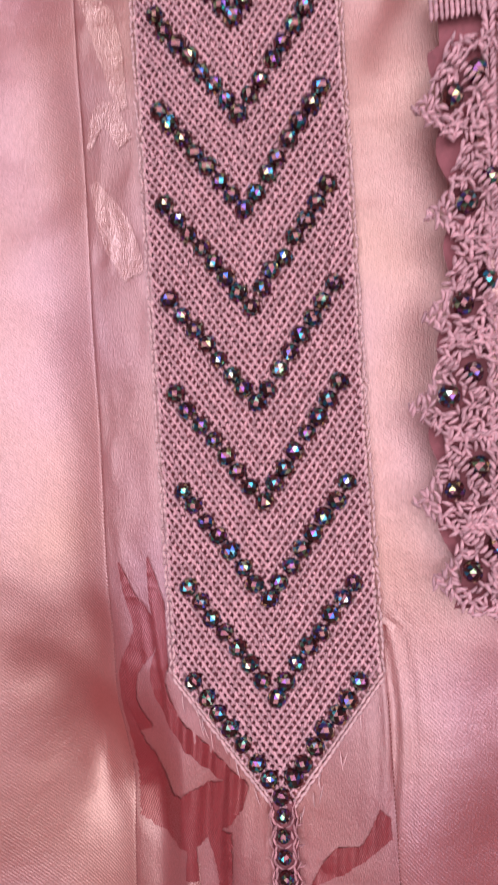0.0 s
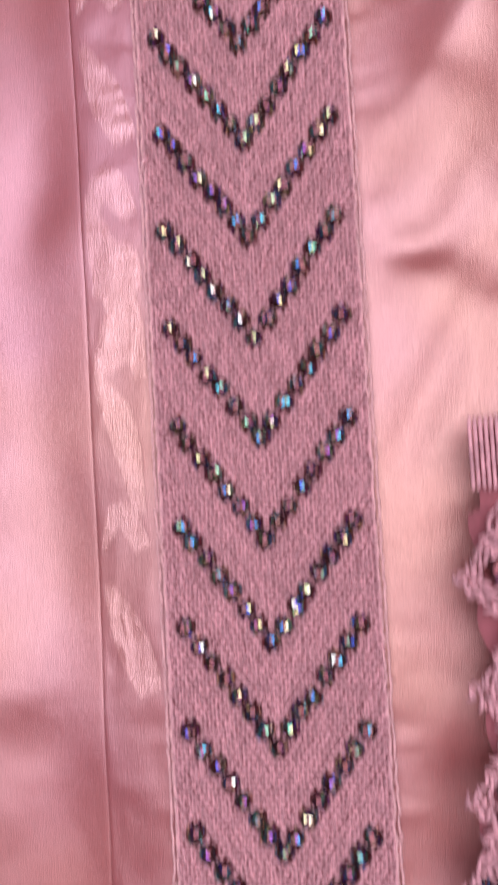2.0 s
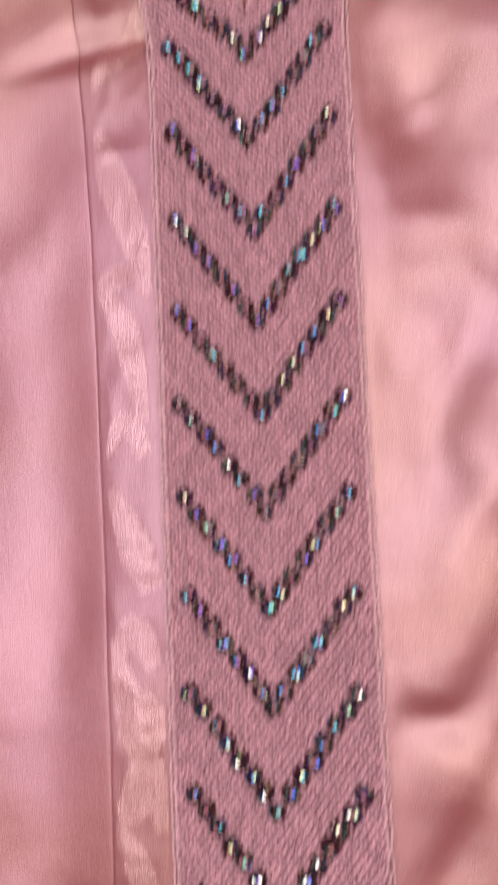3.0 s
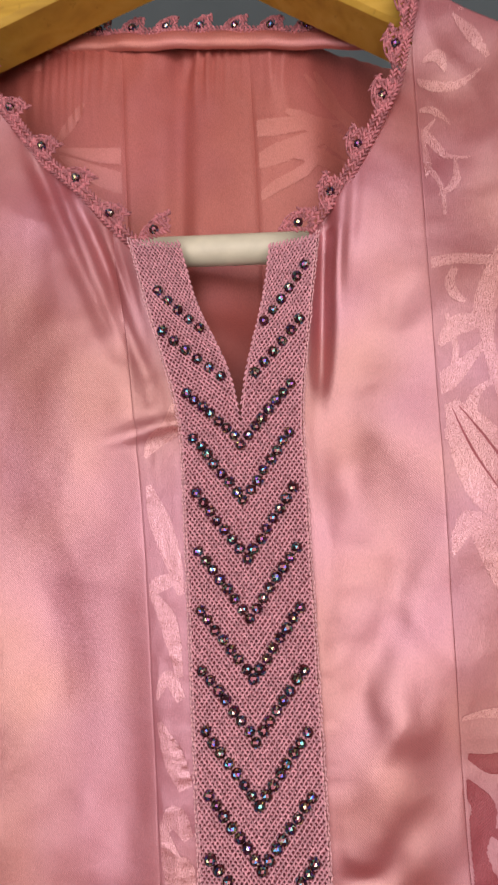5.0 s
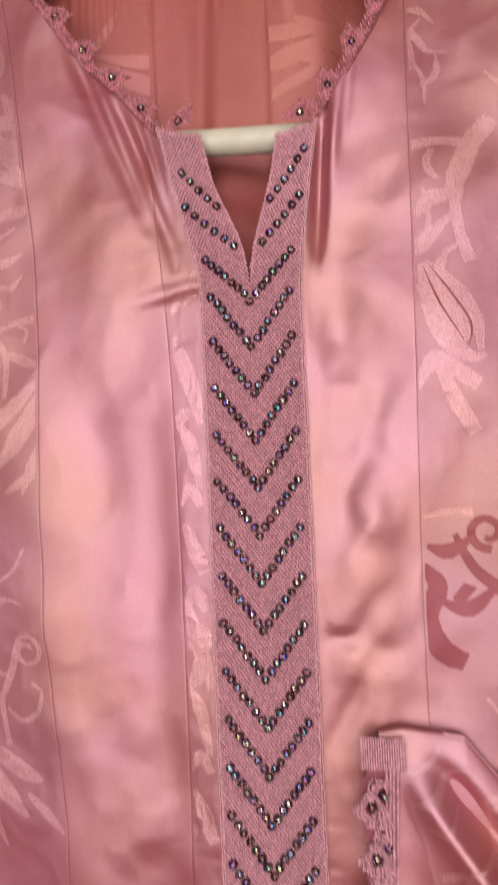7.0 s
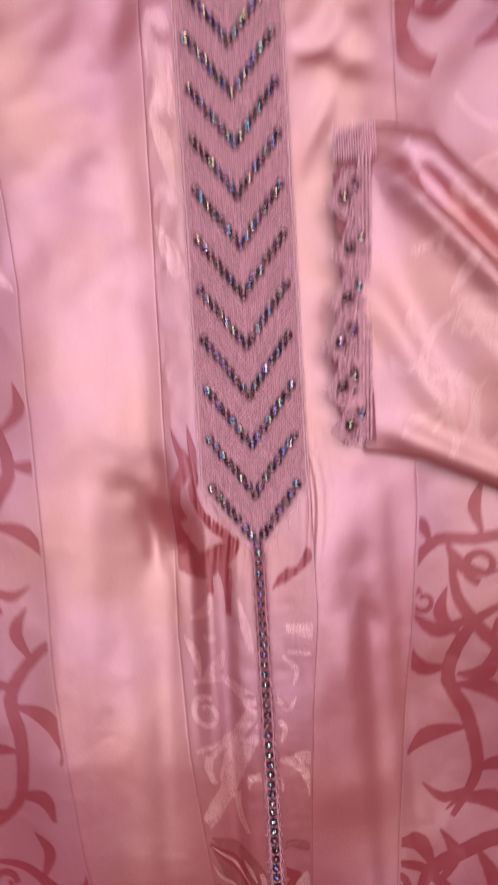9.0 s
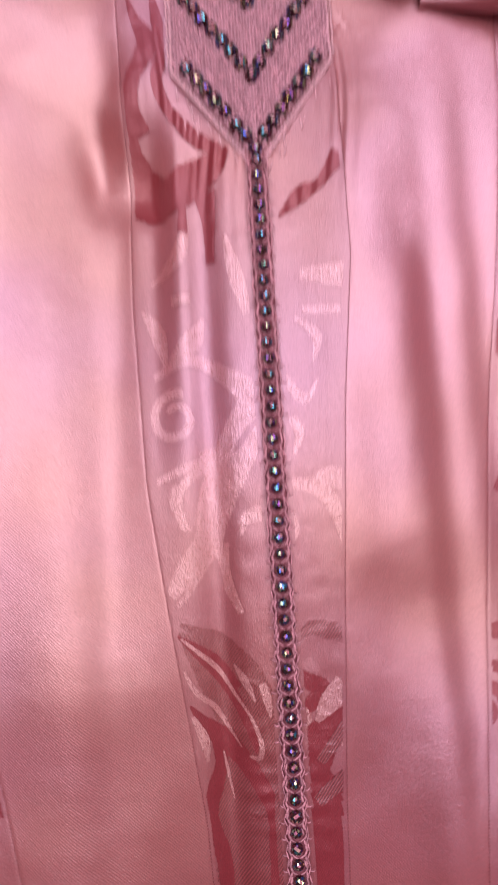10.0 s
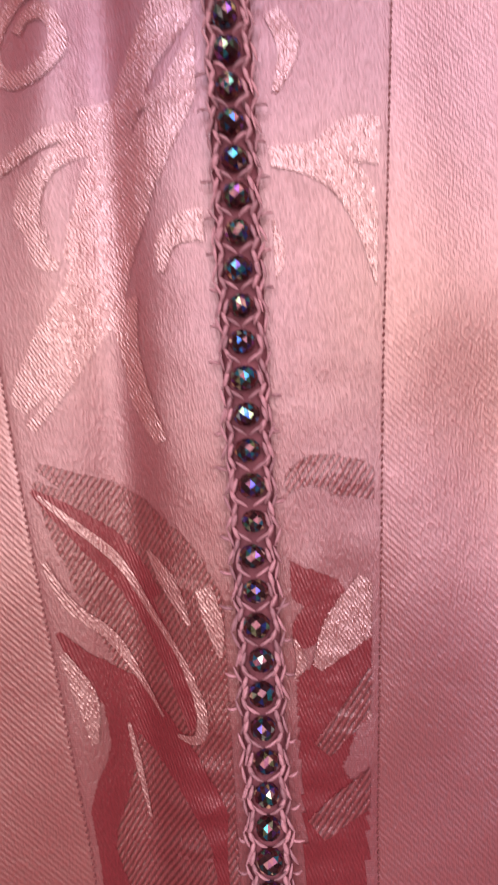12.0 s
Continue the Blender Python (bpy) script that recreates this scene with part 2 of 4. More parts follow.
        bm = bmesh.new(); box(bm, a[0], a[1], WY - 0.10, WY - 0.05, a[2], a[3], 0.004)
        part(n, bm, M_FRAME, w)


room()

# ---- the kaftan's cut: seams and edges as (x, z) ----
L2 = ((-0.170, 0.30), (-0.151, 0.171), (-0.140, 0.027), (-0.139, -0.20), (-0.128, -0.316), (-0.121, -0.530), (-0.108, -0.645), (-0.093, -0.721), (-0.06, -0.95), (-0.03, -1.2))
L1 = ((-0.064, 0.13), (-0.055, 0.036), (-0.051, -0.05), (-0.049, -0.20), (-0.050, -0.40), (-0.050, -0.52), (-0.046, -0.587), (-0.038, -0.650), (-0.031, -0.706), (-0.02, -0.95), (-0.012, -1.2))
R0 = ((0.045, 0.12), (0.036, 0.043), (0.031, 0.0), (0.031, -0.51), (0.026, -0.559), (0.022, -0.618), (0.018, -0.70), (0.013, -0.95), (0.009, -1.2))
R1 = ((0.098, 0.30), (0.096, 0.155), (0.093, 0.0), (0.090, -0.18), (0.090, -0.45), (0.084, -0.522), (0.071, -0.640), (0.064, -0.714), (0.05, -0.95), (0.03, -1.2))
NECK_L = ((-0.051, 0.105), (-0.064, 0.119), (-0.080, 0.139), (-0.100, 0.158), (-0.117, 0.183), (-0.135, 0.209), (-0.155, 0.245), (-0.170, 0.30))
NECK_R = ((0.043, 0.106), (0.056, 0.120), (0.073, 0.146), (0.088, 0.173), (0.095, 0.198), (0.102, 0.229))
HEM = -1.18
P, H, A = 0.0275, 0.0235, 0.0318      # pitch of the chevrons, half their width, their rise
HALF = 0.0295                          # half the band
SLOPE = A / H


def gauss(x, z, xc, zc, rx, rz):
    return np.exp(-((x - xc) / rx) ** 2 - ((z - zc) / rz) ** 2)


def fold(x, z, x0, z0, x1, z1, width, soft=0.03):
    """A crease between two points, as a bell across and a soft start and end along."""
    dx, dz = x1 - x0, z1 - z0
    ll = math.hypot(dx, dz)
    s = ((x - x0) * dx + (z - z0) * dz) / ll
    d = ((x - x0) * dz - (z - z0) * dx) / ll
    return np.exp(-(d / width) ** 2) * sm(-soft, soft, s) * (1 - sm(ll - soft, ll + soft, s))


def vnoise(x, z, scale, seed=0.0):
    """Smooth value noise from 0 to 1, with cells of the given size."""
    gx, gz = np.asarray(x, float) / scale + 37.2 + seed, np.asarray(z, float) / scale + 91.7 + 2 * seed
    ix, iz = np.floor(gx), np.floor(gz)
    fx, fz = gx - ix, gz - iz
    fx, fz = fx * fx * fx * (fx * (6 * fx - 15) + 10), fz * fz * fz * (fz * (6 * fz - 15) + 10)

    def h(a, b):
        v = np.sin(a * 127.1 + b * 311.7 + seed * 17.3) * 43758.5453
        return v - np.floor(v)

    return (h(ix, iz) * (1 - fx) + h(ix + 1, iz) * fx) * (1 - fz) + (h(ix, iz + 1) * (1 - fx) + h(ix + 1, iz + 1) * fx) * fz


def crease(x, z, scale, seed):
    """Crumpled silk: soft cells between sharper ridges."""
    wx, wz = x + scale * 0.8 * (vnoise(x, z, scale * 1.3, seed + 5) - 0.5), z + scale * 0.8 * (vnoise(x, z, scale * 1.3, seed + 9) - 0.5)
    a = np.abs(2 * vnoise(wx, wz, scale, seed) - 1)
    b = np.abs(2 * vnoise(wx, wz, scale * 0.45, seed + 3) - 1)
    return np.sqrt(a * a + 0.004) + 0.35 * np.sqrt(b * b + 0.01) - 0.6


REC_Z = (-1.18, -0.80, -0.70, -0.64, -0.61, -0.58, -0.53, -0.45, 0.4)
REC_Y = (0.040, 0.012, 0.003, -0.002, -0.0045, -0.006, -0.004, 0.0, 0.0)


def rec(z):
    """How the middle of the skirt swings out below the band and back again."""
    return np.mean([np.interp(np.asarray(z, float) + d, REC_Z, REC_Y) for d in np.linspace(-0.03, 0.03, 13)], axis=0)


def surf(x, z):
    """Depth of the front cloth; negative is nearer to the viewer."""
    x, z = np.asarray(x, float), np.asarray(z, float)
    ax = np.abs(x)
    w = sm(0.030, 0.060, ax) * sm(-0.49, -0.42, z) + sm(0.006, 0.03, ax) * (1 - sm(-0.49, -0.42, z))
    calm = 0.45 + 0.55 * sm(-0.50, -0.38, z)
    y = 0.0024 * np.sin(41 * x + 9 * z + 0.6 + 1.5 * np.sin(7 * z)) + 0.0020 * calm * np.sin(21 * z - 31 * x + 2.0 + 1.2 * np.sin(30 * x)) + 0.0010 * calm * np.sin(64 * x + 33 * z + 2 * np.sin(19 * z))
    y = y + calm * (0.0004 * np.sin(95 * z + 40 * x + 1.0 + 2 * np.sin(40 * x)) + 0.0003 * np.sin(150 * x - 70 * z + 2 * np.sin(50 * z)))
    y = y * w * (0.62 + 0.38 * sm(-0.06, 0.02, x))
    # the cloth falls back towards the sides
    y = y + 0.5 * np.maximum(ax - 0.10, 0) ** 2
    # long folds of the skirt
    low = 1 - sm(-0.52, -0.40, z)
    y = y + low * (0.0016 * np.exp(-((x + 0.056 - 0.03 * (z + 0.5)) / 0.008) ** 2)
                   + 0.0018 * np.exp(-((x + 0.086 - 0.08 * (z + 0.5)) / 0.014) ** 2)
                   - 0.0016 * np.exp(-((x + 0.112 - 0.10 * (z + 0.5)) / 0.014) ** 2)
                   + 0.0034 * np.exp(-((x - 0.060 + 0.02 * (z + 0.5)) / 0.008) ** 2) * (0.55 + 0.45 * np.exp(-((z + 0.535) / 0.045) ** 2))
                   - 0.0026 * np.exp(-((x - 0.043 + 0.05 * (z + 0.5)) / 0.010) ** 2)
                   + 0.0030 * np.exp(-((x - 0.078 + 0.04 * (z + 0.5)) / 0.009) ** 2)
                   + 0.0040 * np.exp(-((x + 0.022) / 0.006) ** 2))
    # a long soft hollow beside the left seam
    y = y + 0.0025 * np.exp(-((x + 0.064) / 0.013) ** 2) * (1 - sm(-0.10, -0.02, z)) * (0.35 + 0.65 * sm(-0.50, -0.40, z))
    # crumpled cloth beside the band
    y = y + 0.0015 * crease(x, z, 0.026, 1.0) * sm(0.031, 0.040, x) * (1 - sm(0.055, 0.080, x)) * sm(-0.32, -0.22, z) * (1 - sm(0.02, 0.06, z))
    y = y + 0.0008 * crease(x, z, 0.012, 2.0) * sm(0.031, 0.035, -x) * (1 - sm(0.046, 0.050, -x)) * sm(-0.52, -0.46, z)
    y = y + 0.0005 * crease(x, z, 0.010, 4.0) * (1 - sm(0.014, 0.024, ax)) * sm(0.006, 0.010, ax) * (1 - sm(-0.49, -0.46, z))
    y = y + 0.0020 * (vnoise(x, z, 0.034, 6.0) - 0.5) * sm(0.05, 0.07, ax) * sm(-0.45, -0.35, z) * (0.6 + 0.4 * sm(-0.05, 0.05, x))
    y = y + 0.0012 * crease(x, z, 0.050, 8.0) * sm(0.045, 0.065, ax) * sm(-0.48, -0.40, z)
    y = y + 0.0003 * crease(x, z * 0.45, 0.022, 12.0) * sm(0.028, 0.045, ax) * (1 - sm(-0.50, -0.42, z))
    y = y - 0.0020 * gauss(x, z, 0.042, -0.612, 0.024, 0.018) - 0.0016 * gauss(x, z, -0.060, -0.655, 0.022, 0.022)
    y = y + rec(z) * (1 - 0.9 * np.where(x < 0, sm(0.034, 0.066, ax), sm(0.040, 0.085, ax)))
    # below the band the one front panel swings in, the other out
    swing = 1 - sm(-0.60, -0.47, z)
    y = y + 0.007 * swing * (sm(0.020, 0.050, x) * sm(-0.73, -0.61, z) - 0.8 * sm(0.045, 0.080, -x) * sm(-0.95, -0.70, z))
    # dimples beside the band
    wx, wz = x + 0.012 * (vnoise(x, z, 0.024, 21.0) - 0.5), z + 0.014 * (vnoise(x, z, 0.024, 27.0) - 0.5)
    for xc, zc, rx, rz, d in ((0.047, -0.010, 0.013, 0.020, 0.0030), (0.055, -0.197, 0.016, 0.014, 0.0048), (0.047, -0.120, 0.011, 0.020, 0.0032), (0.062, -0.158, 0.012, 0.014, -0.0018),
                              (0.060, -0.125, 0.012, 0.016, -0.0030), (-0.100, -0.080, 0.020, 0.040, 0.0040),
                              (0.058, -0.34, 0.012, 0.03, 0.004), (-0.095, -0.26, 0.02, 0.05, 0.004), (-0.075, -0.43, 0.012, 0.02, 0.004), (-0.060, -0.455, 0.010, 0.030, 0.006), (-0.040, -0.475, 0.010, 0.020, 0.004), (0.052, -0.50, 0.010, 0.03, 0.003)):
        y = y + d * gauss(wx, wz, xc, zc, rx, rz) * sm(0.029, 0.036, ax)
    # the cloth hangs over and sinks back beside the band's pointed end
    y = y + 0.011 * (1 - sm(-0.472, -0.425, z + 0.25 * (x + 0.06))) * sm(-0.64, -0.49, z) * sm(-0.100, -0.064, x) * (1 - sm(-0.042, -0.028, x))
    # the cloth stands out beside the slit
    y = y - 0.0045 * gauss(x, z, -0.050, 0.078, 0.016, 0.034) - 0.003 * gauss(x, z, 0.046, 0.080, 0.012, 0.030)
    # gathers under the neck trim
    for f, d in (((0.052, -0.225, 0.040, -0.250, 0.0060), 0.0030), ((0.072, -0.060, 0.056, -0.110, 0.0080), 0.0035), ((-0.060, -0.150, -0.082, -0.220, 0.0120), 0.0020),
                 ((-0.112, 0.176, -0.062, 0.055, 0.0055), 0.0040), ((-0.098, 0.155, -0.052, 0.040, 0.0045), -0.0022), ((-0.085, 0.140, -0.056, 0.075, 0.0035), 0.0020),
                 ((-0.070, 0.125, -0.050, 0.065, 0.0035), -0.0015), ((-0.074, 0.112, -0.046, 0.030, 0.0055), 0.0050), ((-0.060, 0.106, -0.047, 0.060, 0.0035), 0.0030), ((0.0475, 0.112, 0.040, 0.030, 0.0042), 0.0095), ((-0.060, 0.008, -0.030, 0.014, 0.0048), 0.0050), ((0.056, 0.120, 0.050, 0.070, 0.0035), -0.0020),
                 ((0.064, 0.130, 0.057, 0.085, 0.0030), 0.0018)):
        y = y + d * fold(x, z, *f)
    # puckers where the band's point is sewn on
    g = np.exp(-((z + 0.475 - 0.9 * ax) / 0.030) ** 2) * (ax < 0.05)
    y = y + 0.0006 * np.sin(x * 1300 + 3 * np.sin(z * 60)) * g * (1 - sm(0.03, 0.045, ax))
    # puckers along the band's sides and along the row of buttons
    e = np.exp(-((ax - 0.033) / 0.005) ** 2) * sm(-0.45, -0.43, z)
    y = y + 0.00025 * np.sin(z * 700 + 5 * np.sin(z * 130) + 3 * np.sin(z * 47)) * e * (0.5 + 0.5 * np.sin(z * 33))
    e = np.exp(-((ax - 0.008) / 0.004) ** 2) * (1 - sm(-0.50, -0.47, z))
    y = y + 0.00010 * np.sin(z * 600 + 5 * np.sin(z * 90)) * e
    return y


def panel(name, xl, xr, z0, z1, material, parent, label, step=0.0016, lift=0.0):
    """Cloth between two lines, laid on the folds, dipping into its seams."""
    rows = int((z1 - z0) / (step * 1.6)) + 1
    zs = np.linspace(z0, z1, rows)
    a, b = np.array([xl(z) for z in zs]), np.array([xr(z) for z in zs])
    cols = max(6, int(np.max(b - a) / step))
    u = np.linspace(0, 1, cols)
    u = u + 0.75 * (sm(0, 1, u) - u)
    X = a[:, None] + (b - a)[:, None] * u[None]
    Z = np.repeat(zs[:, None], cols, 1)
    edge = np.minimum(X - a[:, None], b[:, None] - X)
    Y = surf(X, Z) + 0.00016 * np.exp(-(edge / 0.0005) ** 2) - lift
    V = np.stack([X, Y, Z], -1).reshape(-1, 3)
    i = (np.arange(rows - 1)[:, None] * cols + np.arange(cols - 1)[None]).ravel()
    F = np.stack([i, i + 1, i + cols + 1, i + cols], 1)
    ob = link(name, V.tolist(), F.tolist(), material, parent, label)
    so = ob.modifiers.new("thickness", "SOLIDIFY")
    so.thickness, so.offset, so.use_rim = 0.0005, -1, False
    return ob


kaftan = tagged(new("kaftan"), "rose pink satin kaftan with beaded braid hanging on a hanger", "garment")


def shoulder_r(z):
    return min(0.26, 0.102 + (0.229 - z) / 0.75) if z < 0.229 else 0.1021


def build_cloth():
    neck_l = lambda z: along(NECK_L, z) if z > 0.105 else 9
    neck_r = lambda z: along(NECK_R, z) if z > 0.106 else -9
    l1 = lambda z: min(along(L1, z), neck_l(z))
    r1 = lambda z: max(along(R1, z), neck_r(z))
    panel("left_front_panel", lambda z: along(L2, z), l1, HEM, 0.235, M_SATIN, kaftan, "plain rose satin front panel")
    panel("left_side_panel", lambda z: -0.26 + max(0, z - 0.2) * 0.6, lambda z: min(along(L2, z), neck_l(z)), HEM, 0.29, M_JAC, kaftan, "rose jacquard side panel")
    inner_l = lambda z: -0.001 - 0.025 * float(sm(-0.42, -0.39, z)) if z < 0.0 else min(-0.026, along(FLAP_L, z) + 0.004)
    panel("left_centre_panel", l1, lambda z: max(l1(z) + 0.0002, min(inner_l(z), neck_l(z) + 0.003)), HEM, 0.119, M_JAC, kaftan, "rose jacquard centre panel")
    panel("right_centre_panel", lambda z: 0.001, lambda z: along(R0, z), HEM, -0.40, M_JAC, kaftan, "rose jacquard centre panel")
    panel("right_front_panel", lambda z: max(along(R0, z) - (0.004 if z > -0.42 else 0), neck_r(z)), r1, HEM, 0.196, M_SATIN, kaftan, "plain rose satin front panel")
    panel("right_side_panel", r1, shoulder_r, HEM, 0.2285, M_JAC, kaftan, "rose jacquard side panel with scrolls")


FLAP_L = ((-0.029, 0.0), (-0.031, 0.021), (-0.035, 0.040), (-0.042, 0.070), (-0.047, 0.106))
build_cloth()

# ---- stitches: many short bent threads in one mesh ----
RING, SIDES = 4, 5


def stitches(name, rows, material, parent, label=""):
    """rows: centre, direction, normal, length, radius, bow."""
    k = np.linspace(-1, 1, RING)
    tube = [(a, math.cos(2 * math.pi * s / SIDES), math.sin(2 * math.pi * s / SIDES)) for a in k for s in range(SIDES)]
    tube = np.array(tube)
    thick = (1 - 0.55 * np.abs(tube[:, 0]) ** 3)
    C = np.array([r[0] for r in rows], float)
    D = np.array([r[1] for r in rows], float)
    N = np.array([r[2] for r in rows], float)
    Lh = np.array([r[3] for r in rows], float)[:, None] / 2
    R = np.array([r[4] for r in rows], float)[:, None]
    B = np.array([r[5] for r in rows], float)[:, None]
    D /= np.linalg.norm(D, axis=1)[:, None]
    S = np.cross(D, N)
    S /= np.linalg.norm(S, axis=1)[:, None]
    N = np.cross(S, D)
    V = (C[:, None] + D[:, None] * (tube[None, :, 0] * Lh)[..., None]
         + S[:, None] * (tube[None, :, 1] * thick[None] * R)[..., None]
         + N[:, None] * (tube[None, :, 2] * thick[None] * R + B * (1 - tube[None, :, 0] ** 2))[..., None])
    f = []
    for r in range(RING - 1):
        for s in range(SIDES):
            f.append((r * SIDES + s, r * SIDES + (s + 1) % SIDES, (r + 1) * SIDES + (s + 1) % SIDES, (r + 1) * SIDES + s))
    n = len(tube)
    F = (np.array(f)[None] + (np.arange(len(rows)) * n)[:, None, None]).reshape(-1, 4)
    return link(name, V.reshape(-1, 3).tolist(), F.tolist(), material, parent, label, kind="stuff")


OUT = (0.0, -1.0, 0.0)
rng = random.Random(7)

# ---- the beaded band down the front ----
BEND = {-1: radians(13), 1: radians(-9.5)}
TURN, PROUD = {-1: radians(45), 1: radians(31)}, {-1: 0.009, 1: 0.006}   # each flap of the slit turns in about its outer edge
CENTRE = {}
for side in (-1, 1):
    cx, cz, pts = side * HALF / 2, 0.0, []
    for i in range(241):
        v = i * 0.0005
        th = BEND[side] * float(sm(-0.012, 0.045, v))
        pts.append((cx, cz, th))
        cx, cz = cx - math.sin(th) * 0.0005, cz + math.cos(th) * 0.0005
    CENTRE[side] = pts


def band(u, v, y=-0.0022):
    """From the band's own width and height to its place; above the slit's end the two halves open."""
    if v <= 0:
        return (u, y, v)
    side = -1 if u < 0 else 1
    k = v / 0.0005
    i = min(int(k), 239)
    f = k - i
    a, b = CENTRE[side][i], CENTRE[side][i + 1]
    x, z, th = (a[j] + (b[j] - a[j]) * f for j in range(3))
    k = float(sm(0.0, 0.085, v))
    turn, w = TURN[side] * k, HALF - abs(u)
    d = side * (HALF / 2 - w * math.cos(turn))
    return (x + d * math.cos(th), y - PROUD[side] * k + w * math.sin(turn), z + d * math.sin(th))


def top_of(side):
    return 0.112 if side < 0 else 0.103


bead_mesh = []


def make_bead_meshes():
    """Faceted rondelles, a little unlike one another."""
    for n in range(3):
        bm = bmesh.new()
        prof = ((0.42, 1.0), (0.76, 0.74), (0.95, 0.38), (1.0, 0.0), (0.95, -0.38), (0.76, -0.74), (0.42, -1.0))
        seg = 9 + n % 2
        rings = []
        for j, (r, h) in enumerate(prof):
            o = 0.5 * (j % 2)
            rings.append([bm.verts.new((r * math.cos(2 * math.pi * (i + o) / seg), r * math.sin(2 * math.pi * (i + o) / seg), h)) for i in range(seg)])
        for j in range(6):
            p, q = rings[j], rings[j + 1]
            for i in range(seg):
                i2 = (i + 1) % seg
                if j % 2 == 0:
                    bm.faces.new((p[i], p[i2], q[i])); bm.faces.new((q[i], p[i2], q[i2]))
                else:
                    bm.faces.new((p[i], q[i2], q[i])); bm.faces.new((p[i], p[i2], q[i2]))
        bm.faces.new(rings[0]); bm.faces.new(rings[-1])
        bmesh.ops.recalc_face_normals(bm, faces=bm.faces)
        bmesh.ops.split_edges(bm, edges=list(bm.edges))
        me = bpy.data.meshes.new("bead")
        bm.to_mesh(me)
        bm.free()
        me.materials.append(M_BEAD)
        bead_mesh.append(me)


make_bead_meshes()


def bead(parent, at, hole, radius=0.0026):
    """A bead strung along the direction hole."""
    ob = new("bead", bead_mesh[rng.randrange(3)])
    q = Vector(hole).to_track_quat("Z", "Y")
    spin = Euler((rng.uniform(-0.15, 0.15), rng.uniform(-0.15, 0.15), rng.uniform(0, 6.28))).to_quaternion()
    r = radius * rng.uniform(0.94, 1.06)
    ob.matrix_world = Matrix.LocRotScale(Vector(at), q @ spin, (r, r, r))
    ob.parent = parent
    return ob


def build_band():
    # the backing, its colour darkened to stand for shade in the lace's holes
    us = np.linspace(-HALF, HALF, 41)
    V, F, idx = [], [], {}
    vs = np.arange(-0.472, 0.1135, 0.002)
    for j, v in enumerate(vs):
        for i, u in enumerate(us):
            for side in (-1, 1):
                if (u < 0 and side > 0) or (u > 0 and side < 0):
                    continue
                uu = u if u else side * 1e-6
                if v > top_of(side) - 0.002 or v < -17.15 * P + abs(u) * SLOPE:
                    continue
                idx[(i, j, side)] = len(V)
                V.append(band(uu, v, -0.0012))
    for (i, j, s) in list(idx):
        q = [(i, j, s), (i + 1, j, s), (i + 1, j + 1, s), (i, j + 1, s)]
        if all(a in idx for a in q):
            F.append([idx[a] for a in q])
    base = link("placket", V, F, M_BACKING_SHADE, kaftan, "mauve needle-lace band with beaded chevrons")
    so = base.modifiers.new("thickness", "SOLIDIFY")
    so.thickness, so.offset = 0.0006, -1
    # the needle lace: cords along the arms of the chevrons, bound by short cross stitches
    rows = []
    LINES = 9
    pitch = P / LINES
    for side in (-1, 1):
        for j in range(-78, 17 * LINES + 2):
            sag = rng.gauss(0, 0.00010)
            for i in range(-17 * LINES - 4, 120):
                au, v = (i + j) * pitch / (2 * SLOPE), (i - j) * pitch / 2 + sag
                if au < -1e-6 or au > HALF - 0.0004 or v > top_of(side) - 0.001:
                    continue
                for way, long, thick, lift in ((1, 0.00250, 0.00054, 0.0004), (-1, 0.0021, 0.00045, 0.0)):
                    ca, cv = au, v
                    if way < 0:   # between this cord and the next one
                        ca, cv = au + pitch / (4 * SLOPE), v - pitch / 4
                        if ca > HALF - 0.0006:
                            continue
                    u = side * max(ca, 1e-5)
                    c = np.array(band(u, cv))
                    e = 0.0004
                    q = np.array(band(u + side * e, cv + way * SLOPE * e)) if v < -0.002 or au > 0.0006 else c + np.array((side * 0.6, 0, 0.8 * way))
                    d = q - c
                    d[1] = 0 if v < 0 else d[1]
                    a = rng.gauss(0, 0.08) + (0.17 * side if way > 0 else 0)
                    d = np.array((d[0] * math.cos(a) - d[2] * math.sin(a), d[1], d[0] * math.sin(a) + d[2] * math.cos(a)))
                    c = c + np.array((rng.gauss(0, 0.0001), rng.uniform(-0.00015, 0.00015) - lift, rng.gauss(0, 0.0001)))
                    rows.append((c, d, OUT, long * rng.uniform(0.93, 1.08), thick * rng.uniform(0.88, 1.12), 0.0004))
    stitches("needle_lace", rows, M_THREAD, base, "mauve needle lace stitches")
    # corded edges
    rows = []
    for side in (-1, 1):
        for off, r in ((HALF - 0.0004, 0.00055), (HALF + 0.0008, 0.00042)):
            v = -0.434
            while v < top_of(side) - 0.001:
                a, b = np.array(band(side * off, v)), np.array(band(side * off, v + 0.0022))
                d = b - a + np.array((0.0011 * rng.uniform(-1, 1), 0, 0))
                rows.append(((a + b) / 2 + np.array((rng.gauss(0, 0.00015), 0, 0)), d, OUT, 0.0021, r * rng.uniform(0.9, 1.15), 0.0003))
                v += 0.0021
        v = 0.016   # the inner edge of each flap
        while v < top_of(side) - 0.001:
            a, b = np.array(band(side * 0.0006, v)), np.array(band(side * 0.0006, v + 0.0022))
            rows.append(((a + b) / 2, b - a, OUT, 0.0027, 0.0005, 0.0003))
            v += 0.0021
        # the pointed end
        for off in (0.0, 0.0011):
            au = 0.002
            while au < HALF:
                v = -17.25 * P + au * SLOPE - off * 1.6
                rows.append((np.array((side * au, -0.0016, v)), (side, 0.0, SLOPE + rng.uniform(-0.5, 0.5)), OUT, 0.0026, 0.0005, 0.0003))
                au += 0.0013
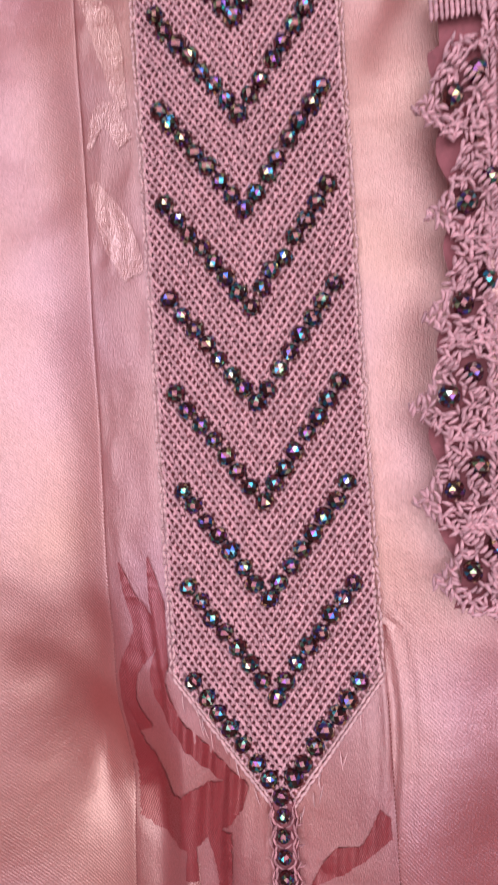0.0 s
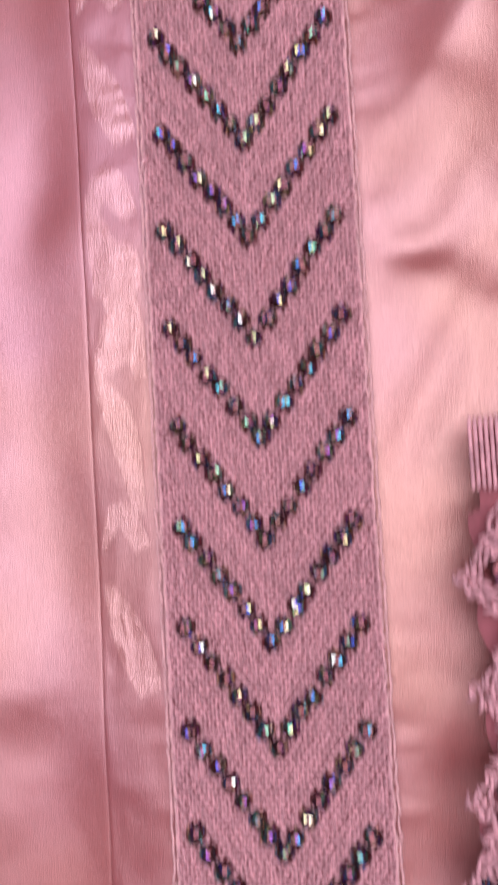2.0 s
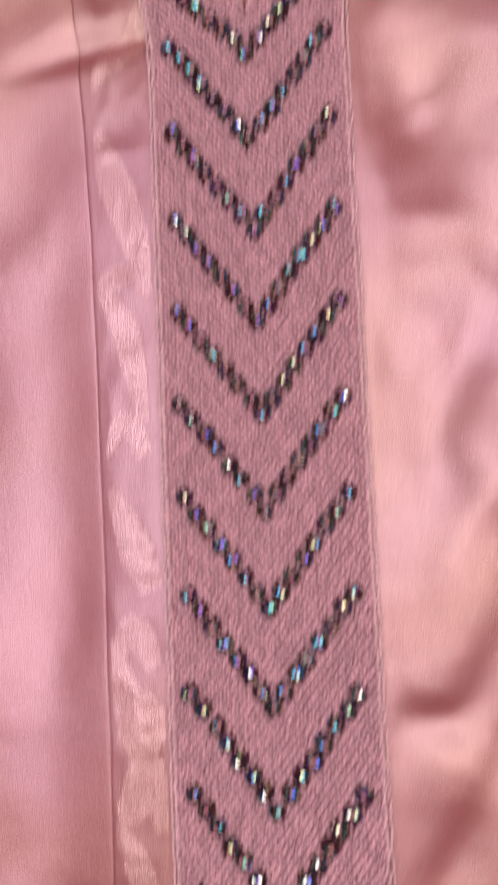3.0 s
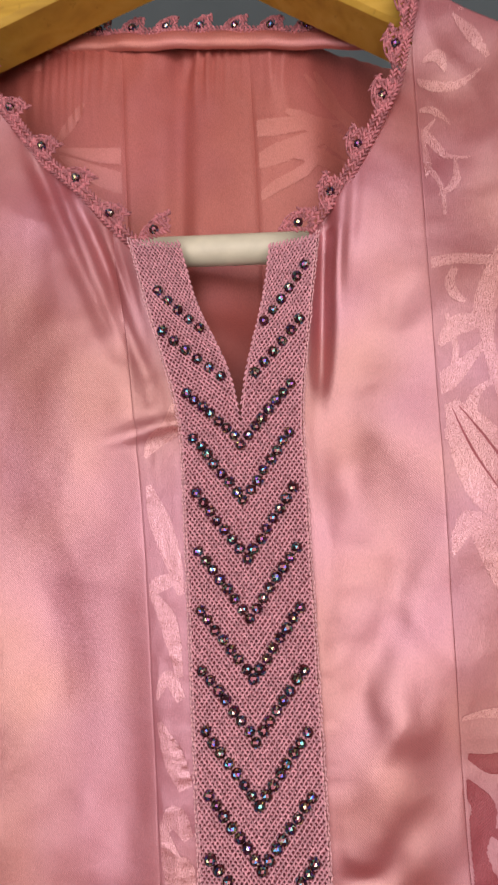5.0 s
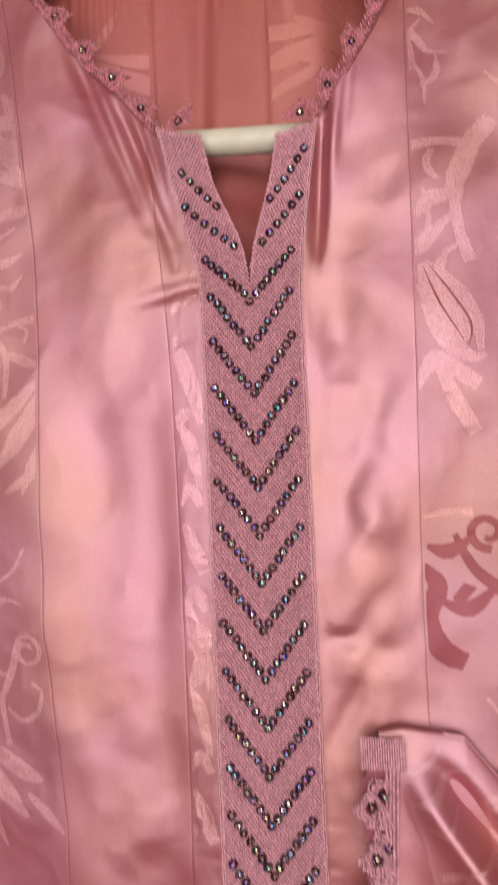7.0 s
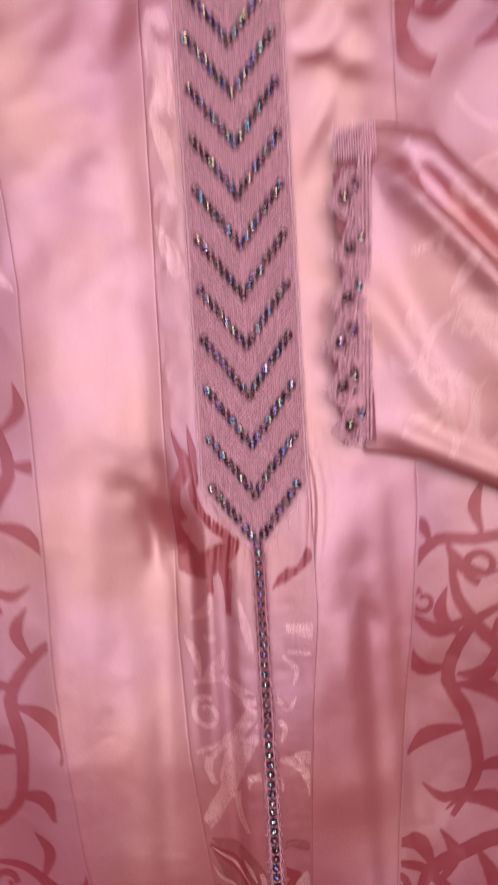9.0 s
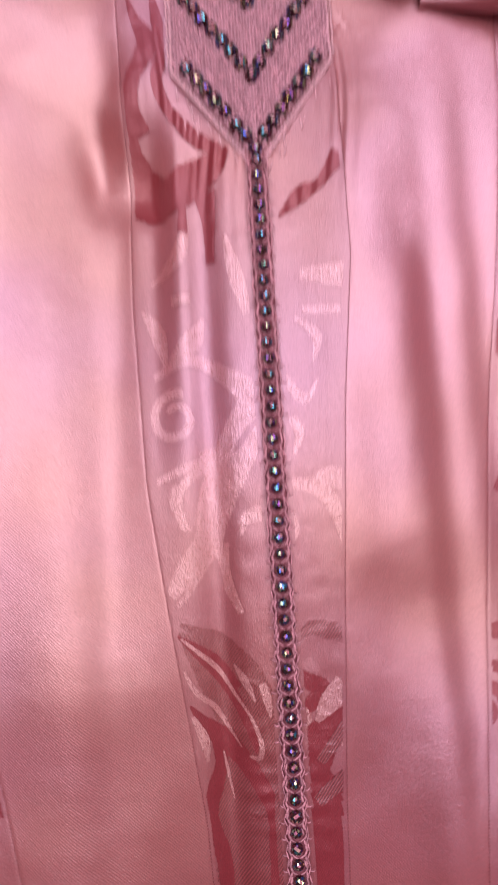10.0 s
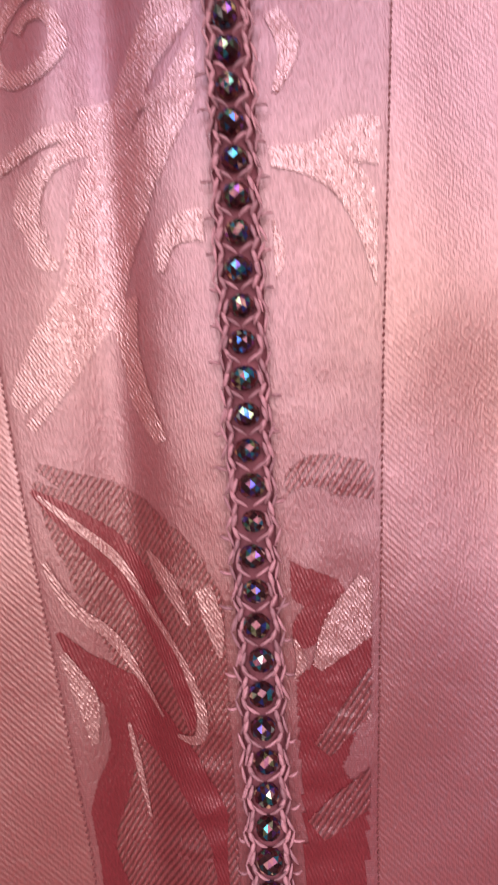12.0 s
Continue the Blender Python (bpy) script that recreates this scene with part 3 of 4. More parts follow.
    stitches("corded_edge", rows, M_EDGE, base, "rose corded edge of the band")
    # loose gathering threads from the pointed end into the cloth
    rows = []
    for side in (-1, 1):
        for i in range(10):
            au = rng.uniform(0.003, 0.030)
            v = -17.35 * P + au * SLOPE - rng.uniform(0.001, 0.006)
            x = side * au
            rows.append((np.array((x, float(surf(x, v)) - 0.0004, v)), (side * rng.uniform(-0.1, 0.4), 0, 1), OUT, rng.uniform(0.003, 0.006), rng.uniform(0.00015, 0.00022), 0.0004))
    stitches("gathering_thread", rows, M_EDGE, base, "rose gathering threads")
    # beads
    for k in range(18):
        for side in (-1, 1):
            for i in range(0 if side < 0 else 1, 8):
                u = side * max(H * i / 7, 1e-6)
                v = -k * P + A * i / 7
                if k == 0:
                    v = -0.001 + (A - 0.003) * i / 7
                c = np.array(band(u, v, -0.0036))
                c += np.array((rng.gauss(0, 0.00022), 0, rng.gauss(0, 0.00022)))
                n = np.array(band(u + side * 0.001, v + 0.00135, -0.0036)) - np.array(band(u, v, -0.0036))
                hole = (n[2], 0, -n[0])
                bead(base, c, hole)
    for side, k, u0, u1, n in ((-1, -1, 0.0045, 0.0255, 6), (-1, -2, 0.0050, 0.0210, 5), (1, -1, 0.0050, 0.0245, 6), (1, -2, 0.0045, 0.0240, 6)):
        for i in range(n):
            au = u0 + (u1 - u0) * i / (n - 1)
            v = -k * P - 0.001 + au * SLOPE
            n2 = np.array(band(side * (au + 0.001), v + 0.00135)) - np.array(band(side * au, v))
            bead(base, band(side * au, v, -0.0036), (n2[2], 0, -n2[0]))
    return base


placket = build_band()


# ---- the beaded closing below the band ----
def build_closing():
    z0, z1 = -0.4700, -1.15
    V, F = [], []
    zs = np.linspace(z0, z1, 240)
    for z in zs:
        for x in (-0.0036, -0.0022, 0.0, 0.0022, 0.0036):
            V.append((x, -0.0009 - (0.0008 if abs(x) < 0.003 else 0.0) + float(rec(z)), z))
    for j in range(len(zs) - 1):
        for i in range(4):
            a = j * 5 + i
            F.append((a, a + 5, a + 6, a + 1))
    strip = link("button_strip", V, F, M_BACKING_SHADE, kaftan, "narrow braided closing strip with a row of beads")
    so = strip.modifiers.new("thickness", "SOLIDIFY")
    so.thickness, so.offset = 0.0006, -1
    rows = []
    pitch = 0.0056
    n = 0
    z = z0 - 0.003
    while z > z1 + 0.01:
        if n < 110:
            bead(strip, (rng.gauss(0, 0.00015), -0.0030 + float(rec(z)), z), (1, 0, rng.uniform(-0.1, 0.1)), 0.00195)
        for side in (-1, 1):
            # loops that hold each bead
            rows.append((np.array((side * 0.0014, -0.0030, z - pitch / 2 + 0.0003)), (side * 1.0, 0, 0.7), OUT, 0.0026, 0.00028, 0.0005))
            rows.append((np.array((side * 0.0030, -0.0020, z + 0.0005)), (side * -0.25, 0, 1), OUT, 0.0032, 0.00024, 0.0004))
            # cords beside the beads
            for m in range(3):
                rows.append((np.array((side * 0.0026, -0.0023, z - m * pitch / 3)), (side * (0.5 if m % 2 else -0.3), 0, 1), OUT, 0.0024, 0.00042, 0.0004))
            # outer plait
            for m, (dx, dz) in enumerate(((0.0036, 0.0), (0.0036, 0.0028))):
                rows.append((np.array((side * dx, -0.0018, z + dz)), (side * (0.35 if m else -0.35) + rng.gauss(0, 0.1), 0, 1), OUT, 0.0030, 0.00028, 0.0005))
            if rng.random() < 0.6:
                rows.append((np.array((side * 0.0044, -0.0016, z - pitch / 2)), (side * 1.0, 0.1, rng.uniform(-0.2, 0.5)), OUT, rng.uniform(0.0014, 0.0026), 0.00028, 0.0006))
        n += 1
        z -= pitch
    for r in rows:
        r[0][1] += float(rec(r[0][2]))
        r[0][0] += rng.gauss(0, 0.00018)
    stitches("plaited_edge", rows, M_STRIP, strip, "rose plaited edges of the strip")


build_closing()


# ---- trims of needle-lace shells ----
def shell(rows, c, tx, nx, radius, y):
    """One shell of a trim on the point c: a skewed point filled with stitches, its apex ahead along tx, a hole, and looped threads on the long side."""
    c, tx, nx = Vector((c[0], 0, c[1])), Vector((tx[0], 0, tx[1])).normalized(), Vector((nx[0], 0, nx[1])).normalized()
    R = radius

    def put(u, v, du, dv, length, r):
        p = c + tx * u + nx * v
        d = tx * du + nx * dv
        rows.append((np.array((p.x, y + rng.uniform(-0.0006, 0.0005), p.z)), np.array(d), OUT, length, r, 0.0007))

    v, k = 0.0005, 0
    while v < 1.12 * R:
        left, right = -0.98 * R + 0.95 * v, 1.0 * R - 0.16 * v
        u = left + 0.0007 * (k % 2)
        while u < right:
            if math.hypot(u - 0.10 * R, (v - 0.40 * R) * 1.1) > 0.0029:
                put(u + rng.gauss(0, 0.0001), v + rng.gauss(0, 0.0001), 0.7, 0.7 if k % 2 else -0.7, 0.0031, 0.00074)
            u += 0.0019
        v += 0.0017
        k += 1
    for loop, lift in ((0.10, 0), (0.24, 1)):
        n = int(1700 * R)
        for i in range(n):
            t = (i + 0.5) / n
            bow = loop * math.sin(math.pi * t) * R
            u, v = -0.98 * R + 1.55 * R * t - bow * 0.8, 1.12 * R * t + bow
            put(u, v, 1.62 - 2.2 * loop * math.cos(math.pi * t), 1.0 + 2.8 * loop * math.cos(math.pi * t), 0.0030, 0.00052)
    for i in range(5):
        put(0.82 * R + rng.uniform(-0.0008, 0.0008), 1.08 * R + rng.uniform(-0.0008, 0.0012), rng.uniform(-1, 1), 1, 0.0028, 0.00055)


def trim_base(rows, pts, nx, y, wide=3):
    """Plaited foot of a trim along a line of (x, z) points."""
    for (x0, z0), (x1, z1) in zip(pts, pts[1:]):
        ll = math.hypot(x1 - x0, z1 - z0)
        n = max(1, int(ll / 0.0024))
        dx, dz = (x1 - x0) / ll, (z1 - z0) / ll
        px, pz = -dz, dx
        if px * nx[0] + pz * nx[1] < 0:
            px, pz = -px, -pz
        for i in range(n):
            for k in range(wide):
                u = (i + 0.5 + 0.5 * (k % 2)) / n
                o = (k - 0.4) * 0.0018
                rows.append((np.array((x0 + (x1 - x0) * u + px * o, y, z0 + (z1 - z0) * u + pz * o)),
                             np.array((dx + px * (0.8 if k % 2 else -0.8), 0, dz + pz * (0.8 if k % 2 else -0.8))), OUT, 0.0034, 0.00072, 0.0009))


def trim(name, pts, towards, seats, radius, y, parent, label, wide=3):
    rows = []
    trim_base(rows, pts, towards, y, wide)
    for (x, z), tx, nx in seats:
        shell(rows, (x, z), tx, nx, radius, y)
    ob = stitches(name, rows, M_TRIM, parent, label)
    del ob["kind"]
    for (x, z), tx, nx in seats:
        n = Vector((nx[0], nx[1])).normalized()
        bead(ob, (x + n.x * radius * 0.40, y - 0.0004, z + n.y * radius * 0.40), (tx[0], 0, tx[1]), 0.0024)
    return ob


def build_neck_trims():
    left = ((-0.121, 0.190), (-0.103, 0.165), (-0.084, 0.144), (-0.066, 0.122), (-0.138, 0.216), (-0.154, 0.243))
    seats = [((x, z), (0.68, -0.73), (0.73, 0.68)) for x, z in left] + [((-0.040, 0.109), (0.95, 0.25), (0.1, 1.0))]
    trim("left_neck_trim", NECK_L, (1, 0.6), seats, 0.0098, -0.0026, kaftan, "rose needle-lace neck trim with beaded shells", 4)
    right = ((0.098, 0.217), (0.091, 0.192), (0.083, 0.166), (0.069, 0.142), (0.054, 0.119))
    seats = [((x, z), (0.55, 0.83), (-0.83, 0.50)) for x, z in right] + [((0.034, 0.1035), (1.0, -0.15), (0.0, 1.0))]
    trim("right_neck_trim", NECK_R, (-1, 0.6), seats, 0.0098, -0.0026, kaftan, "rose needle-lace neck trim with beaded shells", 4)


build_neck_trims()

# ---- back of the kaftan, seen inside the neck ----
BACK = ((-0.26, 0.300), (-0.117, 0.274), (-0.027, 0.262), (0.068, 0.245), (0.135, 0.233))


def back_top(x):
    return float(np.interp(x, [p[0] for p in BACK], [p[1] for p in BACK]))


def back_y(x, z):
    y = 0.050 + 0.030 * sm(0.015, 0.10, x) + 0.004 * np.sin(70 * x + 0.4) * sm(0.30, 0.10, z) + 0.003 * np.sin(38 * x + 5 * z + 1)
    y = y + 0.005 * np.exp(-((x + 0.040 - 0.03 * (z - 0.1)) / 0.008) ** 2) + 0.003 * np.exp(-((x - 0.060) / 0.012) ** 2)
    y = y + 0.0016 * np.sin(720 * x + 9 * np.sin(60 * x) + 1.2 * np.sin(90 * z)) * sm(0.200, 0.262, z) * (0.25 + np.exp(-((x + 0.020) / 0.018) ** 2) + 0.6 * np.exp(-((x + 0.105) / 0.014) ** 2) + 0.5 * np.exp(-((x - 0.045) / 0.016) ** 2))
    y = y - 0.026 * (1 - sm(0.020, 0.095, z))
    return y + 0.0004 * np.sin(500 * x + 30 * z) * sm(0.20, 0.26, z)


def build_back():
    for name, xa, xb, mat in (("back_side_panel", -0.25, -0.072, M_LINJAC), ("back_panel", -0.072, 0.008, M_LINING), ("back_side_panel", 0.008, 0.135, M_LINJAC)):
        xs = np.linspace(xa, xb, max(20, int((xb - xa) / 0.0018)))
        V, F = [], []
        nz = 190
        for x in xs:
            zs = -0.45 + (back_top(x) + 0.45) * np.arange(nz) / (nz - 1)
            e = min(x - xa, xb - x)
            V += [(x, float(y) + 0.0009 * math.exp(-(e / 0.001) ** 2), z) for y, z in zip(back_y(x, zs), zs)]
        for i in range(len(xs) - 1):
            for j in range(nz - 1):
                a = i * nz + j
                F.append((a, a + nz, a + nz + 1, a + 1))
        link(name, V, F, mat, kaftan, "inside of the rose satin back")
    # folded binding along the back neck
    V, F = [], []
    xs = np.linspace(-0.20, 0.13, 180)
    prof = ((0.001, -0.0105), (-0.0016, -0.0098), (-0.0024, -0.006), (-0.0022, -0.002), (-0.0012, 0.0003), (0.001, 0.0006))
    for x in xs:
        for dy, dz in prof:
            V.append((x, 0.0475 + dy + 0.0004 * math.sin(210 * x), back_top(x) + dz + 0.0003 * math.sin(140 * x)))
    for i in range(len(xs) - 1):
        for j in range(len(prof) - 1):
            a = i * len(prof) + j
            F.append((a, a + 1, a + len(prof) + 1, a + len(prof)))
    link("neck_binding", V, F, M_LINMOTIF, kaftan, "rose satin neck binding")
    seats = []
    x = -0.150
    while x < 0.09:
        seats.append(((x, back_top(x) + 0.0005), (1.0, -0.17), (0.15, 1.0)))
        x += 0.0215
    trim("back_neck_trim", [(q, back_top(q) - 0.0005) for q in np.linspace(-0.20, 0.13, 20)], (0, 1), seats, 0.0082, 0.0470, kaftan, "rose needle-lace neck trim with beaded shells", 3)


build_back()


# ---- jacquard motifs woven into the side and centre panels ----
def curve(points, n=16):
    """Points (x, z, width) of a smooth line through the given ones."""
    p = [points[0]] + list(points) + [points[-1]]
    out = []
    for i in range(1, len(p) - 2):
        for k in range(n):
            t = k / n
            out.append([0.5 * (2 * p[i][c] + (p[i + 1][c] - p[i - 1][c]) * t + (2 * p[i - 1][c] - 5 * p[i][c] + 4 * p[i + 1][c] - p[i + 2][c]) * t * t
                               + (3 * p[i][c] - p[i - 1][c] - 3 * p[i + 1][c] + p[i + 2][c]) * t ** 3) for c in range(3)])
    out.append(list(points[-1]))
    return out


def ribbon(points, inside, lift, depth):
    """A tapering woven stroke that lies on the cloth."""
    wide = max(q[2] for q in points)
    c = curve(points, 16 if wide < 0.004 else 36)
    m = 7 if wide < 0.004 else 21
    fray = random.Random(len(c))
    left, right = 1.0, 1.0
    X, Z, ok = [], [], []
    for i, (x, z, w) in enumerate(c):
        a, b = c[max(0, i - 1)], c[min(len(c) - 1, i + 1)]
        dx, dz = b[0] - a[0], b[1] - a[1]
        ll = math.hypot(dx, dz) or 1
        for k in range(m):
            s = (k / (m - 1) - 0.5) * max(w, 0.0002)
            if k == 0:
                left = 0.6 * left + 0.4 * fray.uniform(0.86, 1.14)
                s *= left
            elif k == m - 1:
                right = 0.6 * right + 0.4 * fray.uniform(0.86, 1.14)
                s *= right
            px, pz = x - dz / ll * s, z + dx / ll * s
            ok.append(inside(px, pz))
            X.append(px)
            Z.append(pz)
    Y = depth(np.array(X), np.array(Z)) - lift
    F = []
    for i in range(len(c) - 1):
        for k in range(m - 1):
            a = i * m + k
            q = (a, a + m, a + m + 1, a + 1)
            if all(ok[v] for v in q):
                F.append(q)
    used = sorted({v for f in F for v in f})
    at = {v: n for n, v in enumerate(used)}
    return [(X[v], float(Y[v]), Z[v]) for v in used], [[at[v] for v in f] for f in F]


def motif(name, strokes, material, inside, label, lift=0.00022, depth=surf):
    for n, st in enumerate(strokes):
        V, F = ribbon(st, inside, lift + 0.00003 * (n % 5), depth)
        if len(F) > 3:
            link(name, V, F, material, kaftan, label)


def spiral(x, z, r, w, turns=1.4, start=0.0, way=1):
    n = int(10 * turns)
    return [(x + r * (1 - 0.62 * i / n) * math.cos(start + way * 6.283 * turns * i / n), z + r * (1 - 0.62 * i / n) * math.sin(start + way * 6.283 * turns * i / n), w * (1 - 0.3 * i / n)) for i in range(n + 1)]


def moved(strokes, x, z, scale=1.0, turn=0.0, flip=1):
    c, s = math.cos(radians(turn)), math.sin(radians(turn))
    return [[(x + scale * (c * a * flip - s * b), z + scale * (s * a * flip + c * b), w * scale) for a, b, w in st] for st in strokes]


def inner(left, right, gap=0.0012):
    return lambda x, z: left(z) + gap < x < right(z) - gap


IN_LC = inner(lambda z: float(along(L1, z)), lambda z: -0.0042 if z < -0.43 - 0.0 else (-0.0305 if z > -0.43 else 0))
IN_RC = inner(lambda z: 0.0042, lambda z: float(along(R0, z)))
IN_R = inner(lambda z: float(max(along(R1, z), along(NECK_R, z) if z > 0.106 else -9)), lambda z: shoulder_r(z))
IN_L = inner(lambda z: -0.26, lambda z: float(along(L2, z)))

STEM = [
    [(-0.0027, -0.5662, 0.0027), (-0.0086, -0.5775, 0.0062), (-0.015, -0.587, 0.0084), (-0.021, -0.5984, 0.0093), (-0.0267, -0.6108, 0.0097), (-0.0335, -0.6195, 0.008), (-0.039, -0.6265, 0.0035)],
    [(-0.0188, -0.5803, 0.0035), (-0.0273, -0.5837, 0.0032), (-0.0332, -0.5893, 0.003), (-0.0346, -0.5965, 0.003), (-0.0328, -0.6022, 0.0032), (-0.0302, -0.6032, 0.0014)],
    [(-0.0206, -0.6093, 0.0062), (-0.0196, -0.6176, 0.0035), (-0.0179, -0.6258, 0.0039), (-0.0146, -0.6334, 0.0023)],
    [(-0.0127, -0.6062, 0.0012), (-0.0117, -0.6013, 0.0035), (-0.0078, -0.5993, 0.0049), (-0.0038, -0.5995, 0.0053)],
    [(-0.0168, -0.5768, 0.0053), (-0.0262, -0.5788, 0.0044)],
    [(-0.025, -0.6145, 0.0018), (-0.0309, -0.6233, 0.0021), (-0.0368, -0.6302, 0.0019)],
]
STEM_R = [
    [(0.0028, -0.5992, 0.0053), (0.005, -0.6056, 0.0044), (0.0028, -0.6108, 0.0012)],
    [(0.0043, -0.5894, 0.0027), (0.0123, -0.5905, 0.0049), (0.018, -0.595, 0.0055), (0.0206, -0.6023, 0.0037), (0.0213, -0.6107, 0.0005)],
    [(0.0131, -0.591, 0.0053), (0.0186, -0.5879, 0.0071), (0.0243, -0.5892, 0.0071)],
]
# Striped fan, widened below as painted shade over the skirt's middle.
FAN = [
    [(-0.037, -0.6392, 0.0009), (-0.0274, -0.6499, 0.0133), (-0.0175, -0.6637, 0.0212), (-0.0123, -0.6771, 0.0212), (-0.0120, -0.6903, 0.0240), (-0.0140, -0.706, 0.0280), (-0.0140, -0.7500, 0.0280), (-0.0120, -0.8500, 0.0220), (-0.0090, -0.9300, 0.0020)],
]
PETALS = [
    [(-0.0374, -0.6405, 0.0009), (-0.0292, -0.6476, 0.0053), (-0.0218, -0.6564, 0.0064), (-0.0163, -0.6655, 0.0064), (-0.013, -0.6735, 0.0053), (-0.0123, -0.6819, 0.0011)],
    [(-0.0345, -0.665, 0.0009), (-0.0284, -0.6732, 0.0053), (-0.0206, -0.6809, 0.0074), (-0.0142, -0.6885, 0.0067), (-0.0092, -0.6973, 0.0055), (-0.0066, -0.7069, 0.0060), (-0.0070, -0.7500, 0.0080), (-0.0085, -0.8200, 0.0120), (-0.0080, -0.9000, 0.0020)],
    [(-0.0253, -0.675, 0.0062), (-0.0249, -0.6857, 0.0046), (-0.0275, -0.6946, 0.0053), (-0.0291, -0.7043, 0.0040), (-0.0255, -0.7250, 0.0050), (-0.0275, -0.7600, 0.0010)],
]
TWEED = [
    [(-0.0361, -0.6365, 0.0014), (-0.0244, -0.6433, 0.0062), (-0.0139, -0.6522, 0.0074), (-0.0076, -0.6622, 0.0058), (-0.004, -0.672, 0.0035)],
    [(-0.0169, -0.6592, 0.0027), (-0.0101, -0.6692, 0.0058), (-0.0057, -0.6798, 0.005), (-0.0041, -0.6912, 0.0039), (-0.0055, -0.7043, 0.0035), (-0.0060, -0.7450, 0.0010)],
]
# The broad lower stroke carries painted shade of the skirt's middle.
PETALS_R = [
    [(0.0015, -0.6519, 0.0018), (0.006, -0.6569, 0.0053), (0.0115, -0.6601, 0.0062), (0.0077, -0.6653, 0.0053), (0.0042, -0.6671, 0.0018)],
    [(0.0202, -0.6658, 0.0027), (0.0144, -0.6724, 0.0097), (0.0088, -0.6801, 0.0133), (0.0065, -0.6905, 0.0133), (0.0100, -0.7043, 0.0220), (0.0100, -0.7400, 0.0200), (0.0090, -0.8200, 0.0160), (0.0080, -0.9000, 0.0020)],
]
TWEED_R = [
    [(0.0035, -0.6436, 0.0009), (0.009, -0.6394, 0.0044), (0.0151, -0.6403, 0.0062), (0.0207, -0.6421, 0.0044)],
    [(0.0094, -0.6853, 0.0035), (0.014, -0.6802, 0.0044), (0.0197, -0.6734, 0.0053)],
    [(0.0078, -0.6991, 0.0044), (0.0132, -0.6949, 0.0053), (0.0188, -0.6906, 0.0053)],
]
STREAKS = [
    [(-0.0363, -0.6415, 0.0007), (-0.031, -0.6462, 0.0014), (-0.0248, -0.6527, 0.0016), (-0.0195, -0.6609, 0.0014), (-0.0137, -0.6691, 0.0012), (-0.0104, -0.678, 0.0018), (-0.0111, -0.6833, 0.0019), (-0.0148, -0.6832, 0.0007)],
    [(-0.0359, -0.6528, 0.0009), (-0.0323, -0.6601, 0.0019), (-0.0263, -0.6661, 0.0018), (-0.0221, -0.6733, 0.0014), (-0.0174, -0.6805, 0.0005)],
    [(-0.0185, -0.6516, 0.0007), (-0.0148, -0.6571, 0.003), (-0.0115, -0.6638, 0.0007)],
    [(-0.0338, -0.6686, 0.0012), (-0.0304, -0.6767, 0.0035), (-0.0294, -0.6848, 0.0012)],
    [(-0.0241, -0.6822, 0.0005), (-0.0228, -0.6902, 0.0011), (-0.0212, -0.6994, 0.0005)],
    [(-0.0087, -0.6577, 0.0027), (-0.0072, -0.664, 0.003), (-0.0066, -0.6693, 0.0007)],
]
STREAKS_R = [
    [(0.0092, -0.6714, 0.0018), (0.0138, -0.6654, 0.0071), (0.0197, -0.6586, 0.008)],
    [(0.0055, -0.6665, 0.0009), (0.0059, -0.6705, 0.0032), (0.0052, -0.6731, 0.0007)],
    [(0.017, -0.6802, 0.0005), (0.0189, -0.6785, 0.0021), (0.0195, -0.676, 0.0007)],
]
BOUGH = [
    [(0.1406, 0.0912, 0.0096), (0.1288, 0.0792, 0.0116), (0.121, 0.0627, 0.012), (0.1146, 0.0509, 0.0077), (0.1044, 0.0482, 0.0096), (0.0959, 0.0395, 0.0027)],
    [(0.095, 0.0807, 0.0058), (0.109, 0.0815, 0.0054), (0.1234, 0.0795, 0.0058)],
    [(0.1068, 0.0772, 0.0031), (0.1034, 0.0698, 0.0046), (0.1056, 0.0627, 0.0042), (0.1099, 0.0598, 0.0019)],
    [(0.1193, 0.0533, 0.0077), (0.1178, 0.04, 0.0058), (0.1205, 0.0226, 0.0066), (0.1244, 0.0109, 0.0077)],
    [(0.1178, 0.04, 0.0027), (0.1084, 0.0314, 0.0058), (0.0986, 0.0228, 0.0096), (0.0927, 0.0176, 0.0039)],
    [(0.0944, 0.179, 0.0012), (0.1054, 0.1737, 0.0058), (0.1186, 0.1733, 0.0039), (0.1285, 0.1796, 0.0012)],
    [(0.1008, 0.1872, 0.0012), (0.1086, 0.1888, 0.0066), (0.1117, 0.1804, 0.0012)],
]
LEAF = [
    [(0.0974, 0.0117, 0.0036), (0.1016, -0.01, 0.0103), (0.1081, -0.0302, 0.0118), (0.1211, -0.042, 0.0067), (0.1303, -0.0413, 0.0026)],
    [(0.0999, 0.0127, 0.0026), (0.1152, -0.0036, 0.0077), (0.1252, -0.0216, 0.0077), (0.1271, -0.0387, 0.0036)],
    [(0.1000, 0.0100, 0.0040), (0.1100, -0.0120, 0.0170), (0.1200, -0.0340, 0.0060)],
    [(0.0915, -0.0586, 0.0036), (0.0985, -0.0468, 0.0077), (0.1046, -0.0435, 0.0103), (0.1253, -0.0578, 0.0077)],
    [(0.1034, -0.0446, 0.0051), (0.1121, -0.0644, 0.0087), (0.123, -0.0837, 0.0077)],
    [(0.0914, -0.13, 0.0015), (0.1042, -0.1277, 0.0041), (0.1189, -0.1277, 0.0056)],
]
DARK_R = [
